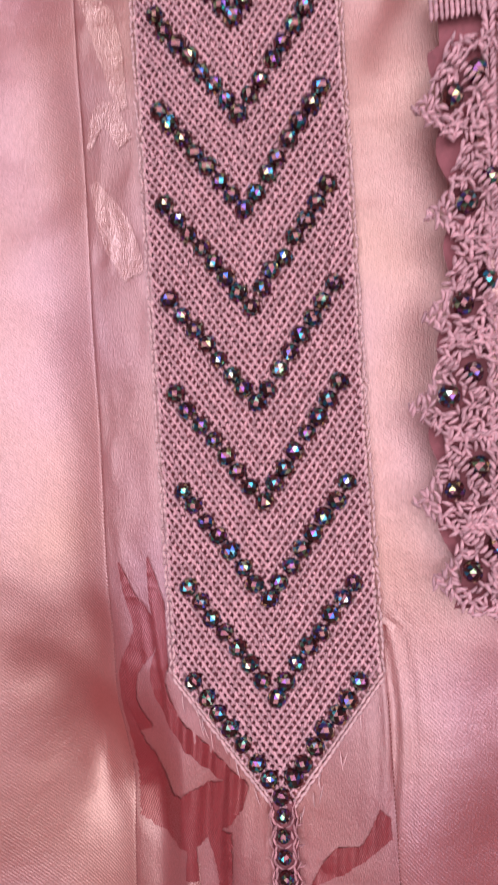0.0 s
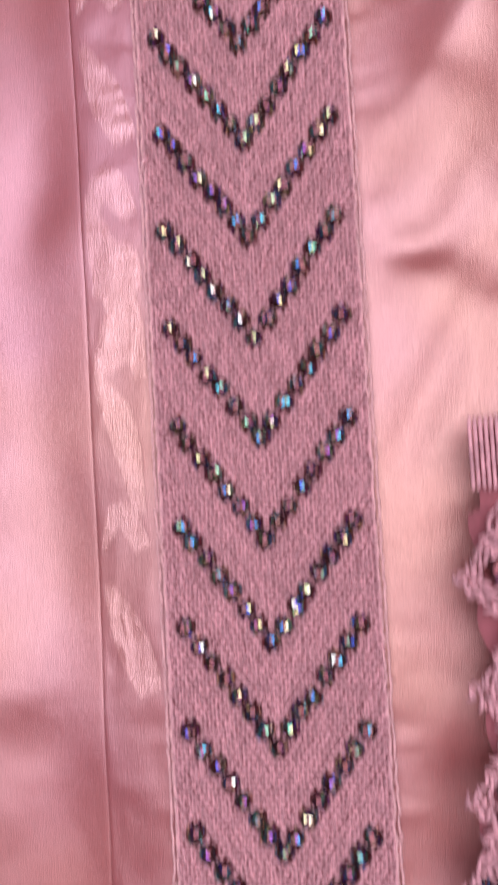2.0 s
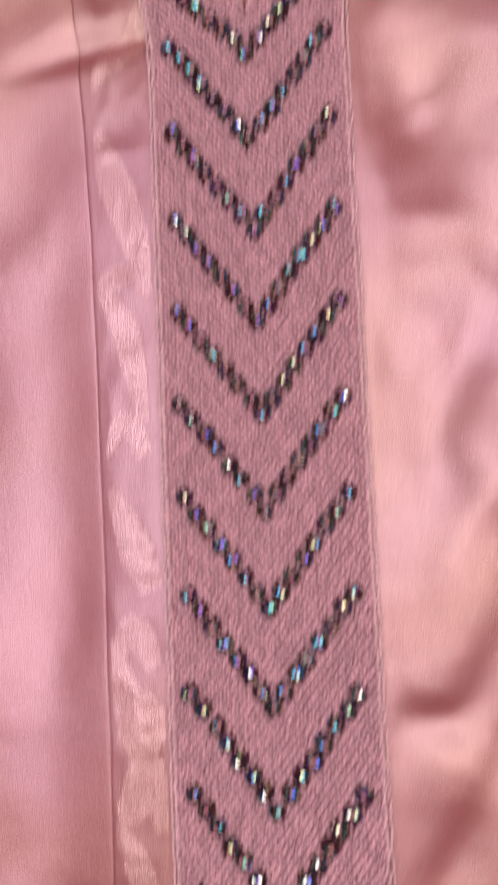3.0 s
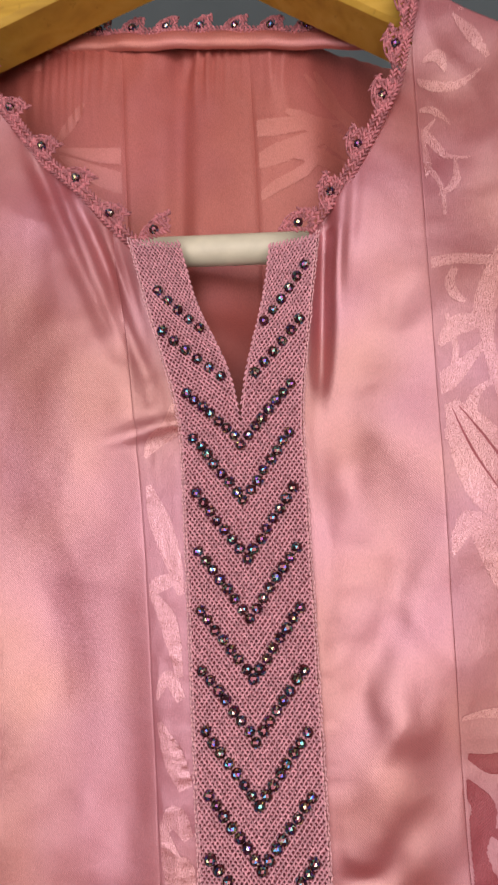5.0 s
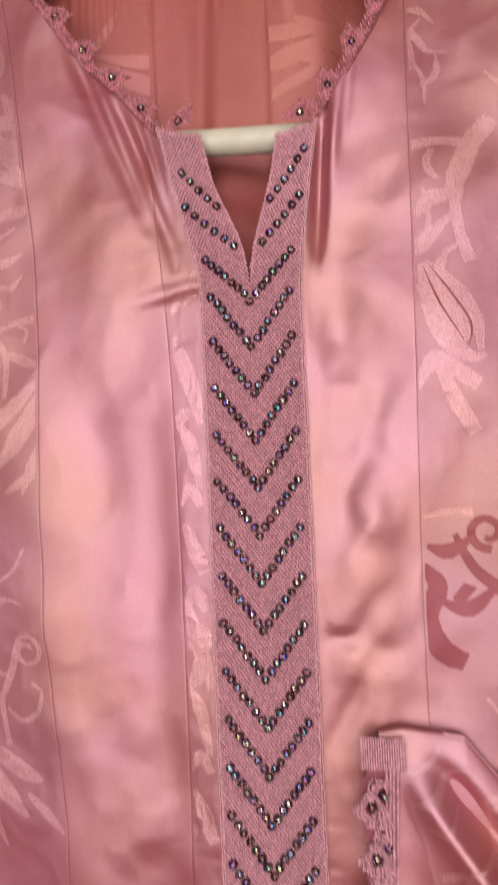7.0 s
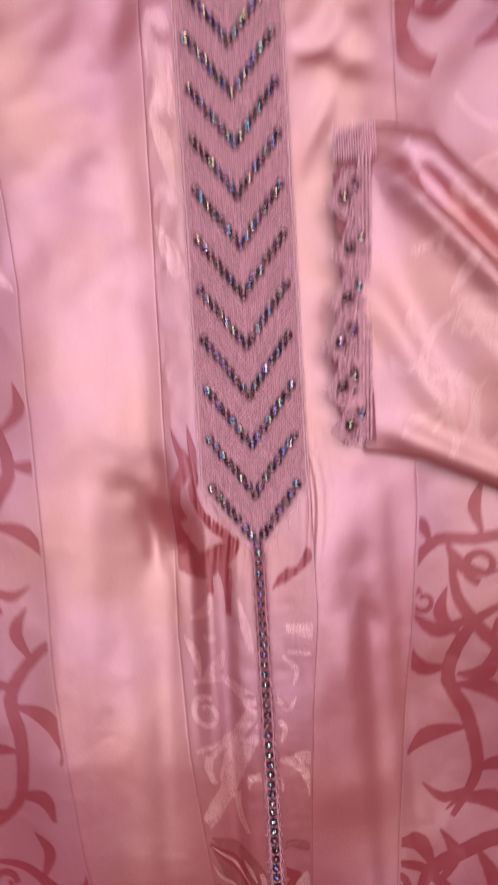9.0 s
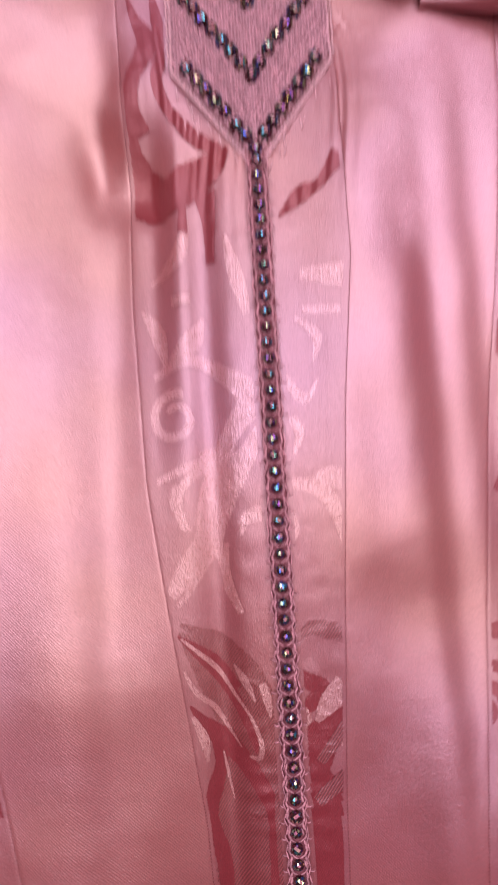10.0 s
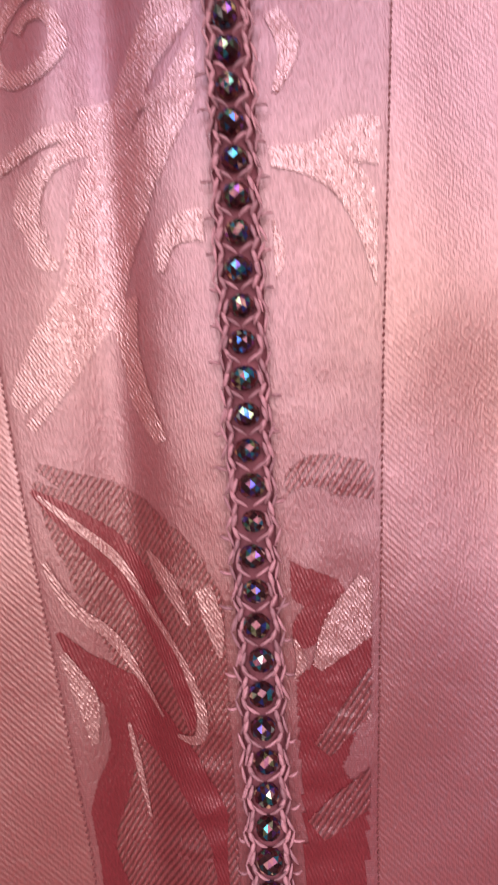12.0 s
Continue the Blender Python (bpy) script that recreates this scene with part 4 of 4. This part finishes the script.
    [(0.0935, -0.1462, 0.0026), (0.1046, -0.1495, 0.0087), (0.1152, -0.1437, 0.0041), (0.1179, -0.1392, 0.0015)],
    [(0.0902, -0.1577, 0.0062), (0.0984, -0.1689, 0.0103), (0.0923, -0.187, 0.0113), (0.0997, -0.2045, 0.0128), (0.1113, -0.2106, 0.0103)],
    [(0.1094, -0.1709, 0.0103), (0.1146, -0.1752, 0.0154)],
]
STRIP = [
    [(-0.0491, -0.0039, 0.0015), (-0.044, 0.0039, 0.0087), (-0.0357, 0.0114, 0.0103), (-0.0323, 0.022, 0.0051)],
    [(-0.0483, -0.0175, 0.0026), (-0.0435, -0.0339, 0.0103), (-0.0374, -0.0527, 0.0092), (-0.0337, -0.0711, 0.0036)],
    [(-0.0523, -0.0731, 0.0021), (-0.0436, -0.0655, 0.0077), (-0.0338, -0.0633, 0.0036)],
    [(-0.0493, -0.0679, 0.0026), (-0.0404, -0.0838, 0.0087), (-0.0356, -0.1096, 0.0036)],
    [(-0.0476, -0.1196, 0.0015), (-0.0416, -0.1095, 0.0067), (-0.0353, -0.1197, 0.0051)],
    [(-0.0467, -0.1297, 0.0026), (-0.0406, -0.1448, 0.0103), (-0.0347, -0.1596, 0.0077)],
    [(-0.0464, -0.1795, 0.0021), (-0.0407, -0.172, 0.0103), (-0.0345, -0.1816, 0.0051)],
    [(-0.0462, -0.2038, 0.0026), (-0.0391, -0.1939, 0.0103), (-0.033, -0.2033, 0.0077)],
    [(-0.0459, -0.223, 0.0021), (-0.0388, -0.2131, 0.0103), (-0.0314, -0.2223, 0.0051)],
]
SPRIGS = [
    [(-0.0425, -0.5121, 0.0011), (-0.0316, -0.5049, 0.0062), (-0.0267, -0.4907, 0.0011)],
    [(-0.0462, -0.5221, 0.0011), (-0.0402, -0.5321, 0.0062), (-0.0374, -0.5447, 0.0015)],
    [(-0.0358, -0.5433, 0.0015), (-0.0276, -0.5369, 0.0073), (-0.023, -0.5283, 0.0011)],
    [(-0.0423, -0.5481, 0.0029), (-0.0279, -0.5435, 0.004), (-0.0152, -0.5504, 0.0062), (-0.0061, -0.5586, 0.0109)],
    [(-0.0062, -0.5601, 0.0091), (-0.0155, -0.5724, 0.0065), (-0.0229, -0.5886, 0.0065), (-0.027, -0.6029, 0.0055)],
    [(-0.0353, -0.4821, 0.0011), (-0.0285, -0.4817, 0.004), (-0.0236, -0.4792, 0.0007)],
    [(-0.0133, -0.4987, 0.0018), (-0.0103, -0.5125, 0.0055), (-0.0065, -0.5281, 0.0036)],
    [(-0.0343, -0.5211, 0.0036), (-0.0268, -0.5207, 0.0036)],
    [(-0.0422, -0.5865, 0.0022), (-0.028, -0.5809, 0.0029), (-0.0094, -0.5774, 0.0022)],
    [(-0.0354, -0.5878, 0.0018), (-0.0365, -0.5951, 0.0025), (-0.0323, -0.599, 0.0022)],
]
SPRIGS_R = [
    [(0.01, -0.5312, 0.0011), (0.0173, -0.5384, 0.0036), (0.0154, -0.5476, 0.0007)],
    [(0.0033, -0.5495, 0.0025), (0.0114, -0.5604, 0.0036), (0.0168, -0.5539, 0.0007)],
    [(0.0129, -0.5153, 0.0036), (0.0279, -0.5175, 0.0091)],
    [(0.0129, -0.5286, 0.0025), (0.0263, -0.5297, 0.0025)],
    [(0.0068, -0.5665, 0.0025), (0.0092, -0.5722, 0.0036), (0.0069, -0.5794, 0.0011)],
]
# Petals beside the band; their dark colour also stands in for fold shade.
FALLEN = [
    [(-0.0458, -0.4016, 0.0007), (-0.0426, -0.412, 0.0039), (-0.0383, -0.4229, 0.0081), (-0.0447, -0.4337, 0.0065), (-0.0466, -0.4446, 0.0069), (-0.0428, -0.4542, 0.0069)],
    [(-0.0362, -0.4001, 0.0007), (-0.0345, -0.4122, 0.0042), (-0.0322, -0.4254, 0.0058), (-0.0354, -0.4362, 0.0046), (-0.0318, -0.4481, 0.0042), (-0.0221, -0.4599, 0.0058), (-0.0128, -0.4662, 0.0035)],
    [(-0.0498, -0.4446, 0.0058), (-0.0495, -0.4604, 0.0127), (-0.0453, -0.4736, 0.0174), (-0.0345, -0.4804, 0.015), (-0.0193, -0.4728, 0.0127), (-0.0104, -0.4655, 0.0023)],
    [(-0.0282, -0.4837, 0.0023), (-0.0286, -0.4956, 0.0042)],
    [(-0.0198, -0.481, 0.0081), (-0.0189, -0.4951, 0.0046), (-0.0191, -0.508, 0.0035)],
]
FALLEN_R = [
    [(0.0067, -0.4935, 0.0008), (0.0152, -0.486, 0.0062), (0.0223, -0.4822, 0.0036), (0.0298, -0.4727, 0.0070)],
]
# a spray of leaves and scrolls, about its own middle, for the side panels
SPRAY = [
    [(0.020, 0.045, 0.005), (0.012, 0.020, 0.006), (0.004, 0.000, 0.005), (0.008, -0.030, 0.004)],
    [(0.012, 0.018, 0.003), (-0.006, 0.022, 0.004), (-0.022, 0.022, 0.006), (-0.030, 0.023, 0.006)],
    [(-0.010, 0.021, 0.003), (-0.016, 0.014, 0.003), (-0.012, 0.006, 0.003)],
    [(0.006, 0.004, 0.003), (-0.010, -0.006, 0.008), (-0.026, -0.014, 0.002)],
    [(-0.026, -0.022, 0.002), (-0.014, -0.042, 0.012), (0.004, -0.062, 0.014), (0.022, -0.078, 0.003)],
    [(-0.024, -0.018, 0.002), (-0.004, -0.034, 0.010), (0.020, -0.048, 0.012), (0.034, -0.052, 0.003)],
    [(-0.024, -0.040, 0.002), (-0.020, -0.062, 0.008), (-0.006, -0.082, 0.008), (0.004, -0.100, 0.002)],
    [(0.008, -0.004, 0.003), (0.020, -0.012, 0.004), (0.032, -0.006, 0.004), (0.036, 0.008, 0.003), (0.028, 0.014, 0.003)],
    spiral(0.026, 0.036, 0.012, 0.004, 1.3, 2.4, -1),
    [(-0.022, 0.070, 0.002), (-0.006, 0.066, 0.007), (0.010, 0.072, 0.004), (0.024, 0.068, 0.001)],
    [(-0.020, 0.090, 0.003), (0.000, 0.084, 0.004), (0.016, 0.092, 0.003), (0.026, 0.108, 0.002)],
    [(-0.020, 0.055, 0.001), (-0.010, 0.048, 0.005), (0.004, 0.052, 0.001)],
]
VEINS = [
    [(0.0990, 0.009, 0.0004), (0.1065, -0.012, 0.0012), (0.1180, -0.033, 0.0004)],
    [(0.1020, 0.010, 0.0004), (0.1125, -0.006, 0.0012), (0.1225, -0.024, 0.0012), (0.1205, -0.036, 0.0004)],
]
SCROLLS = [
    [(0.000, -0.072, 0.003), (0.012, -0.045, 0.007), (0.004, -0.015, 0.008), (-0.010, 0.010, 0.008), (0.000, 0.040, 0.006), (0.018, 0.055, 0.003)],
    [(0.010, -0.045, 0.002), (0.026, -0.040, 0.009), (0.036, -0.050, 0.002)],
    [(0.004, -0.020, 0.002), (-0.016, -0.026, 0.009), (-0.028, -0.040, 0.002)],
    [(-0.006, 0.004, 0.002), (0.014, 0.004, 0.010), (0.028, -0.008, 0.004), (0.030, -0.018, 0.001)],
    [(-0.010, 0.014, 0.002), (-0.026, 0.012, 0.009), (-0.034, 0.024, 0.002)],
    [(-0.004, 0.032, 0.002), (-0.018, 0.044, 0.008), (-0.016, 0.060, 0.001)],
    spiral(0.022, 0.040, 0.009, 0.0045, 1.1, 3.5, -1),
    [(0.008, -0.056, 0.002), (-0.006, -0.062, 0.006), (-0.018, -0.056, 0.001)],
]
LEAVES = SPRAY[3:7] + SPRAY[9:12]


def build_motifs():
    lab = "raised rose jacquard scrolls"
    motif("woven_scroll", STEM + SPRIGS + [spiral(-0.0345, -0.5640, 0.0095, 0.0036, 1.2, 1.2, 1)], M_LIT_MOTIF, IN_LC, lab)
    motif("woven_scroll", STEM_R + SPRIGS_R, M_LIT_MOTIF, IN_RC, lab)
    motif("woven_petal", FAN, M_TWEED, IN_LC, "striped rose jacquard petals with shade painted in", 0.00012)
    motif("woven_petal", TWEED, M_TWEED, IN_LC, "striped rose jacquard petals with shade painted in", 0.00030)
    motif("woven_petal", TWEED_R, M_TWEED, IN_RC, "striped rose jacquard petals with shade painted in", 0.00040)
    motif("woven_petal", PETALS, M_SHADED_MOTIF, IN_LC, "rose jacquard petals with shade painted in")
    motif("woven_petal", PETALS_R, M_SHADED_MOTIF, IN_RC, "rose jacquard petals with shade painted in")
    motif("woven_vein", STREAKS, M_LIT_MOTIF, IN_LC, "rose jacquard veins with painted sheen", 0.00045)
    motif("woven_vein", STREAKS_R, M_LIT_MOTIF, IN_RC, "rose jacquard veins with painted sheen", 0.00045)
    right = BOUGH + LEAF + moved(SPRAY, 0.165, -0.33, 1.0, 10, -1) + moved(LEAVES, 0.130, 0.190, 0.8, 150, -1)
    right += moved(LEAVES, 0.150, -0.045, 1.0, 40) + moved(SPRAY, 0.185, 0.03, 0.9, 15, -1) + moved(LEAVES, 0.155, 0.115, 0.9, 70)
    motif("woven_spray", right, M_LIT_MOTIF, IN_R, "rose jacquard leaves with painted sheen")
    motif("woven_vein", VEINS, M_SHADED_MOTIF, IN_R, "rose jacquard veins with shade painted in", 0.00045)
    motif("woven_scroll", DARK_R + moved(SCROLLS, 0.112, -0.56, 1.0, -8) + moved(SCROLLS, 0.100, -0.70, 1.0, 20, -1) + moved(SCROLLS, 0.150, -0.53, 1.1, 60) + moved(SCROLLS, 0.135, -0.64, 1.1, -50, -1) + moved(SCROLLS, 0.165, -0.17, 1.1, 80) + moved(SCROLLS, 0.110, -0.475, 0.8, 120, -1) + moved(SCROLLS, 0.150, -0.74, 1.1, 10), M_SHADED_MOTIF, IN_R, "rose jacquard scrolls with shade painted in")
    left = moved(SPRAY, -0.160, -0.02, 0.9, 8, -1) + moved(SPRAY, -0.175, -0.24, 0.9, 0, 1) + moved(SPRAY, -0.185, 0.16, 0.9, 30, 1) + moved(LEAVES, -0.165, 0.07, 1.0, 160) + moved(LEAVES, -0.158, -0.105, 0.9, 60, -1) + moved(LEAVES, -0.150, -0.30, 0.9, 110)
    motif("woven_spray", left, M_LIT_MOTIF, IN_L, "rose jacquard leaves with painted sheen")
    motif("woven_scroll", moved(SCROLLS, -0.150, -0.43, 1.0, 0, -1) + moved(SCROLLS, -0.140, -0.56, 1.0, -20) + moved(SCROLLS, -0.122, -0.68, 0.9, 30, -1) + moved(SCROLLS, -0.150, -0.74, 1.2, 20) + moved(SCROLLS, -0.105, -0.75, 0.9, 100), M_SHADED_MOTIF, IN_L, "rose jacquard scrolls with shade painted in")
    # the pattern beside the band
    below = [[(x, z - 0.157, w) for x, z, w in st] for st in STRIP[1:6]]
    motif("woven_scroll", STRIP + below, M_LIT_MOTIF, IN_LC, lab)
    beside = inner(lambda z: float(along(L1, z)), lambda z: -0.004 if z < -0.47 else -0.0305 + max(0, -0.434 - z) / SLOPE)
    motif("woven_petal", FALLEN, M_SHADED_MOTIF, beside, "rose jacquard petals with shade painted in", 0.0004)
    motif("woven_petal", FALLEN_R, M_SHADED_MOTIF, IN_RC, "rose jacquard petals with shade painted in", 0.0004)
    # inside of the back
    inb = lambda a, b: (lambda x, z: a + 0.002 < x < b - 0.002 and z < back_top(x) - 0.011)
    motif("woven_spray", moved(LEAVES, -0.100, 0.22, 0.9, 25), M_LINMOTIF, inb(-0.25, -0.072), "rose jacquard leaves with painted sheen", 0.00022, back_y)
    motif("woven_spray", moved(LEAVES, 0.050, 0.225, 0.9, -30, -1) + moved(LEAVES, 0.060, 0.14, 0.9, 190), M_LINMOTIF, inb(0.008, 0.135), "rose jacquard leaves with painted sheen", 0.00022, back_y)


build_motifs()


# ---- the sleeve that lies folded across the front, with its cuff ----
def sleeve_edges(x):
    top = np.interp(x, (0.060, 0.075, 0.107, 0.124, 0.16, 0.28), (-0.246, -0.243, -0.247, -0.268, -0.300, -0.36))
    bot = np.interp(x, (0.060, 0.070, 0.094, 0.141, 0.20, 0.28), (-0.420, -0.421, -0.426, -0.449, -0.480, -0.53))
    return top, bot


def sleeve_y(x, z):
    x, z = np.asarray(x, float), np.asarray(z, float)
    top, bot = sleeve_edges(x)
    v = np.clip((z - bot) / (top - bot), 0, 1)
    fat = 0.006 + 0.012 * sm(0.07, 0.14, x)
    y = -0.006 - fat * (np.sin(math.pi * v) ** 0.6)
    # a ridge falling to the side, with a deep crease above it
    y = y - 0.008 * fold(x, z, 0.082, -0.272, 0.160, -0.375, 0.008, 0.02) + 0.013 * fold(x, z, 0.096, -0.268, 0.172, -0.365, 0.007, 0.02)
    y = y - 0.004 * fold(x, z, 0.070, -0.335, 0.11, -0.41, 0.010, 0.02) + 0.003 * np.sin(60 * x + 45 * z) * sm(0.07, 0.10, x)
    return y - 0.005 * fold(x, z, 0.078, -0.410, 0.16, -0.452, 0.008, 0.02)


def build_sleeve():
    xs = np.linspace(0.062, 0.27, 120)
    n = 110
    V, F = [], []
    for x in xs:
        top, bot = sleeve_edges(x)
        zs = bot + (top - bot) * np.arange(n) / (n - 1)
        V += [(x, float(y), z) for y, z in zip(sleeve_y(np.full(n, x), zs), zs)]
        for j in range(24):
            k = 1 - j / 23
            V.append((x, -0.0035 - 0.0015 * math.sin(math.pi * k), bot + (top - bot) * k))
    m = n + 24
    for i in range(len(xs) - 1):
        for j in range(m):
            a, b = i * m + j, i * m + (j + 1) % m
            F.append((a, a + m, b + m, b))
    link("sleeve", V, F, M_SATIN, kaftan, "rose satin sleeve folded across the front")
    inside = lambda x, z: 0.074 < x < 0.262 and sleeve_edges(x)[1] + 0.006 < z < sleeve_edges(x)[0] - 0.006
    motif("woven_scroll", moved(SPRAY, 0.120, -0.320, 0.8, 30) + moved(SCROLLS, 0.100, -0.385, 0.7) + moved(SPRAY, 0.170, -0.42, 0.8, 70), M_LIT_MOTIF, inside, "rose jacquard scrolls with painted sheen", 0.00025, sleeve_y)
    # the cuff's needle lace
    rows, y = [], -0.0125
    for k in range(4):
        z = -0.262
        while z > -0.414:
            x = 0.0655 + 0.0019 * k + 0.045 * (z + 0.262)
            rows.append((np.array((x, y + rng.uniform(-0.0007, 0.0007), z)), np.array((0.5 if k % 2 else -0.5, 0, 1)), OUT, 0.0031, 0.00056, 0.0007))
            z -= 0.0019
    for k in range(18):   # ribbed end
        for i in range(9):
            rows.append((np.array((0.0525 + 0.0013 * k, y - 0.0004, -0.2475 - 0.0019 * i)), np.array((rng.gauss(0, 0.12), 0, 1)), OUT, 0.0026, 0.00062, 0.0005))
    tips = ((0.0465, -0.286), (0.0482, -0.3134), (0.0456, -0.3392), (0.0407, -0.3623), (0.0406, -0.3864), (0.0437, -0.407))
    seats = []
    for x, z in tips:
        high, low, right = z + 0.0165, max(z - 0.0095, -0.4165), 0.068 + 0.045 * (z + 0.262)
        near, far = (x + 0.0100, z + 0.0025), (x + 0.0165, z + 0.0082)
        seats += [near, far]
        pz, k = high, 0
        while pz > low:
            edge = np.interp(pz, (low, z - 0.004, z, z + 0.004, z + 0.012, high), (x + 0.0095, x + 0.0045, x - 0.0005, x + 0.0045, x + 0.0085, x + 0.0095))
            px = edge + 0.0007 * (k % 2)
            while px < right:
                dn, df = math.hypot(px - near[0], pz - near[1]), math.hypot(px - far[0], (pz - far[1]) * 0.9)
                if dn > 0.0036 and df > 0.0040:
                    o = near if dn < df else far
                    a = math.atan2(pz - o[1], px - o[0]) + math.pi / 2 + rng.gauss(0, 0.85)
                    rows.append((np.array((px + rng.gauss(0, 0.0003), y + rng.uniform(-0.0011, 0.0007), pz + rng.gauss(0, 0.0003))), np.array((math.cos(a), rng.gauss(0, 0.2), math.sin(a))), OUT, 0.0030, 0.00055 * rng.uniform(0.85, 1.15), 0.0009))
                px += 0.00165
            pz -= 0.00145
            k += 1
        for i in range(11):   # a ribbed cord under the inner bead
            k = i / 10
            rows.append((np.array((x + 0.0088 + 0.0098 * k, y - 0.0022, z + 0.0118 - 0.0112 * k ** 1.25)), np.array((0.75, 0, 0.65)), OUT, 0.0027, 0.00058, 0.0006))
        for i in range(7):   # loops along the tip
            k = i / 6
            rows.append((np.array((x + 0.0002 + 0.018 * abs(k - 0.5), y - 0.0004, z + 0.007 - 0.014 * k)), np.array((rng.uniform(-0.6, 0.6), 0, 1)), OUT, 0.0030, 0.0005, 0.0008))
    cuff = stitches("cuff_trim", rows, M_CUFF, kaftan, "mauve needle-lace cuff with beaded shells")
    del cuff["kind"]
    # sheet added behind the lace; its dark colour stands for shade in the holes
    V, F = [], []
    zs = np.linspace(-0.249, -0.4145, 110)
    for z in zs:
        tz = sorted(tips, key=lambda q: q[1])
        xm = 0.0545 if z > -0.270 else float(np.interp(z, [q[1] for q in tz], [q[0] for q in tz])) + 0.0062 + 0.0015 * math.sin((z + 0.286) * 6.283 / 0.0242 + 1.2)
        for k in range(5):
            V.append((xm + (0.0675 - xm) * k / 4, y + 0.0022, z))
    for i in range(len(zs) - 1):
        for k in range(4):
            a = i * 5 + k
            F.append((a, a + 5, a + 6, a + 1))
    link("cuff_lace_shade", V, F, M_BACKING_SHADE, cuff, "dark sheet added for shade behind the cuff lace")
    for n, (x, z) in enumerate(seats):
        bead(cuff, (x, y + (0.0004 if n % 2 else -0.0004), z), (0, 0, 1), 0.0027)


build_sleeve()


# ---- the hanger ----
def build_hanger():
    h = tagged(new("clothes_hanger"), "yellow varnished wooden hanger with a cream bar", "hanger")

    def arm(points):
        """A tapering arm along points (x, z of the lower edge, height)."""
        bm = bmesh.new()
        rings = []
        for x, z, ht in points:
            rings.append([bm.verts.new((x, y, z + k * ht)) for y, k in ((0.0095, 0.03), (0.008, 0.08), (0.008, 0.85), (0.012, 0.98), (0.036, 0.98), (0.040, 0.85), (0.040, 0.06), (0.038, 0.0), (0.0105, 0.0))])
        for a, b in zip(rings, rings[1:]):
            for i in range(9):
                bm.faces.new((a[i], a[(i + 1) % 9], b[(i + 1) % 9], b[i]))
        bm.faces.new(rings[0]); bm.faces.new(list(reversed(rings[-1])))
        bmesh.ops.recalc_face_normals(bm, faces=bm.faces)
        return part("arm", bm, M_WOOD, h)

    arm([(-0.0132, 0.289, 0.044), (-0.08, 0.269, 0.042), (-0.14, 0.250, 0.040), (-0.19, 0.234, 0.034), (-0.225, 0.19, 0.03), (-0.240, 0.110, 0.03)])
    arm([(-0.0128, 0.289, 0.044), (0.03, 0.2575, 0.040), (0.09, 0.2145, 0.032), (0.14, 0.178, 0.022), (0.19, 0.142, 0.016), (0.215, 0.08, 0.02)])
    bm = bmesh.new()
    bmesh.ops.create_cone(bm, cap_ends=True, segments=28, radius1=0.0083, radius2=0.0083, depth=0.452)
    bmesh.ops.transform(bm, matrix=Matrix.Translation((-0.0125, 0.022, 0.109)) @ Matrix.Rotation(radians(90 + 4.5), 4, "Y"), verts=bm.verts)
    bar = part("bar", bm, M_BAR, h, "cream painted wooden bar", smooth=False)
    for f in bar.data.polygons:
        f.use_smooth = len(f.vertices) == 4
    cu = bpy.data.curves.new("hook", "CURVE")
    cu.dimensions, cu.bevel_depth, cu.bevel_resolution = "3D", 0.002, 3
    sp = cu.splines.new("POLY")
    pts = [(-0.013, 0.023, 0.325), (-0.013, 0.023, 0.60)] + [(-0.013 + 0.0, 0.023 + 0.02 - 0.02 * math.cos(a), 0.62 + 0.02 * math.sin(a)) for a in np.linspace(0, 3.4, 12)]
    sp.points.add(len(pts) - 1)
    for q, c in zip(sp.points, pts):
        q.co = (*c, 1)
    cu.materials.append(M_STEEL)
    hook = new("hook", cu)
    hook.parent = h
    # the peg in the wall that carries it
    bm = bmesh.new()
    bmesh.ops.create_cone(bm, cap_ends=True, segments=16, radius1=0.006, radius2=0.006, depth=0.27)
    bmesh.ops.transform(bm, matrix=Matrix.Translation((-0.013, 0.168, 0.6315)) @ Matrix.Rotation(radians(90), 4, "X"), verts=bm.verts)
    tagged(part("wall_peg", bm, M_STEEL, None), "plain steel peg in the grey wall", "peg")


build_hanger()


# ---- sewing thread along the seams ----
def build_seams():
    for line, lo, hi in ((L1, -0.80, 0.10), (L2, -0.75, 0.22), (R0, -0.80, -0.44), (R1, -0.75, 0.19)):
        rows = []
        for z in np.arange(lo, hi, 0.00115):
            x = float(along(line, z))
            rows.append((np.array((x, 0.0, z)), (0.25, 0, 1), OUT, 0.00078, 0.00017, 0.0001))
        ys = surf(np.array([r[0][0] for r in rows]), np.array([r[0][2] for r in rows]))
        for r, y in zip(rows, ys):
            r[0][1] = y - 0.00002
        stitches("seam_stitches", rows, M_SEAM, kaftan, "dark red seam stitches")


build_seams()
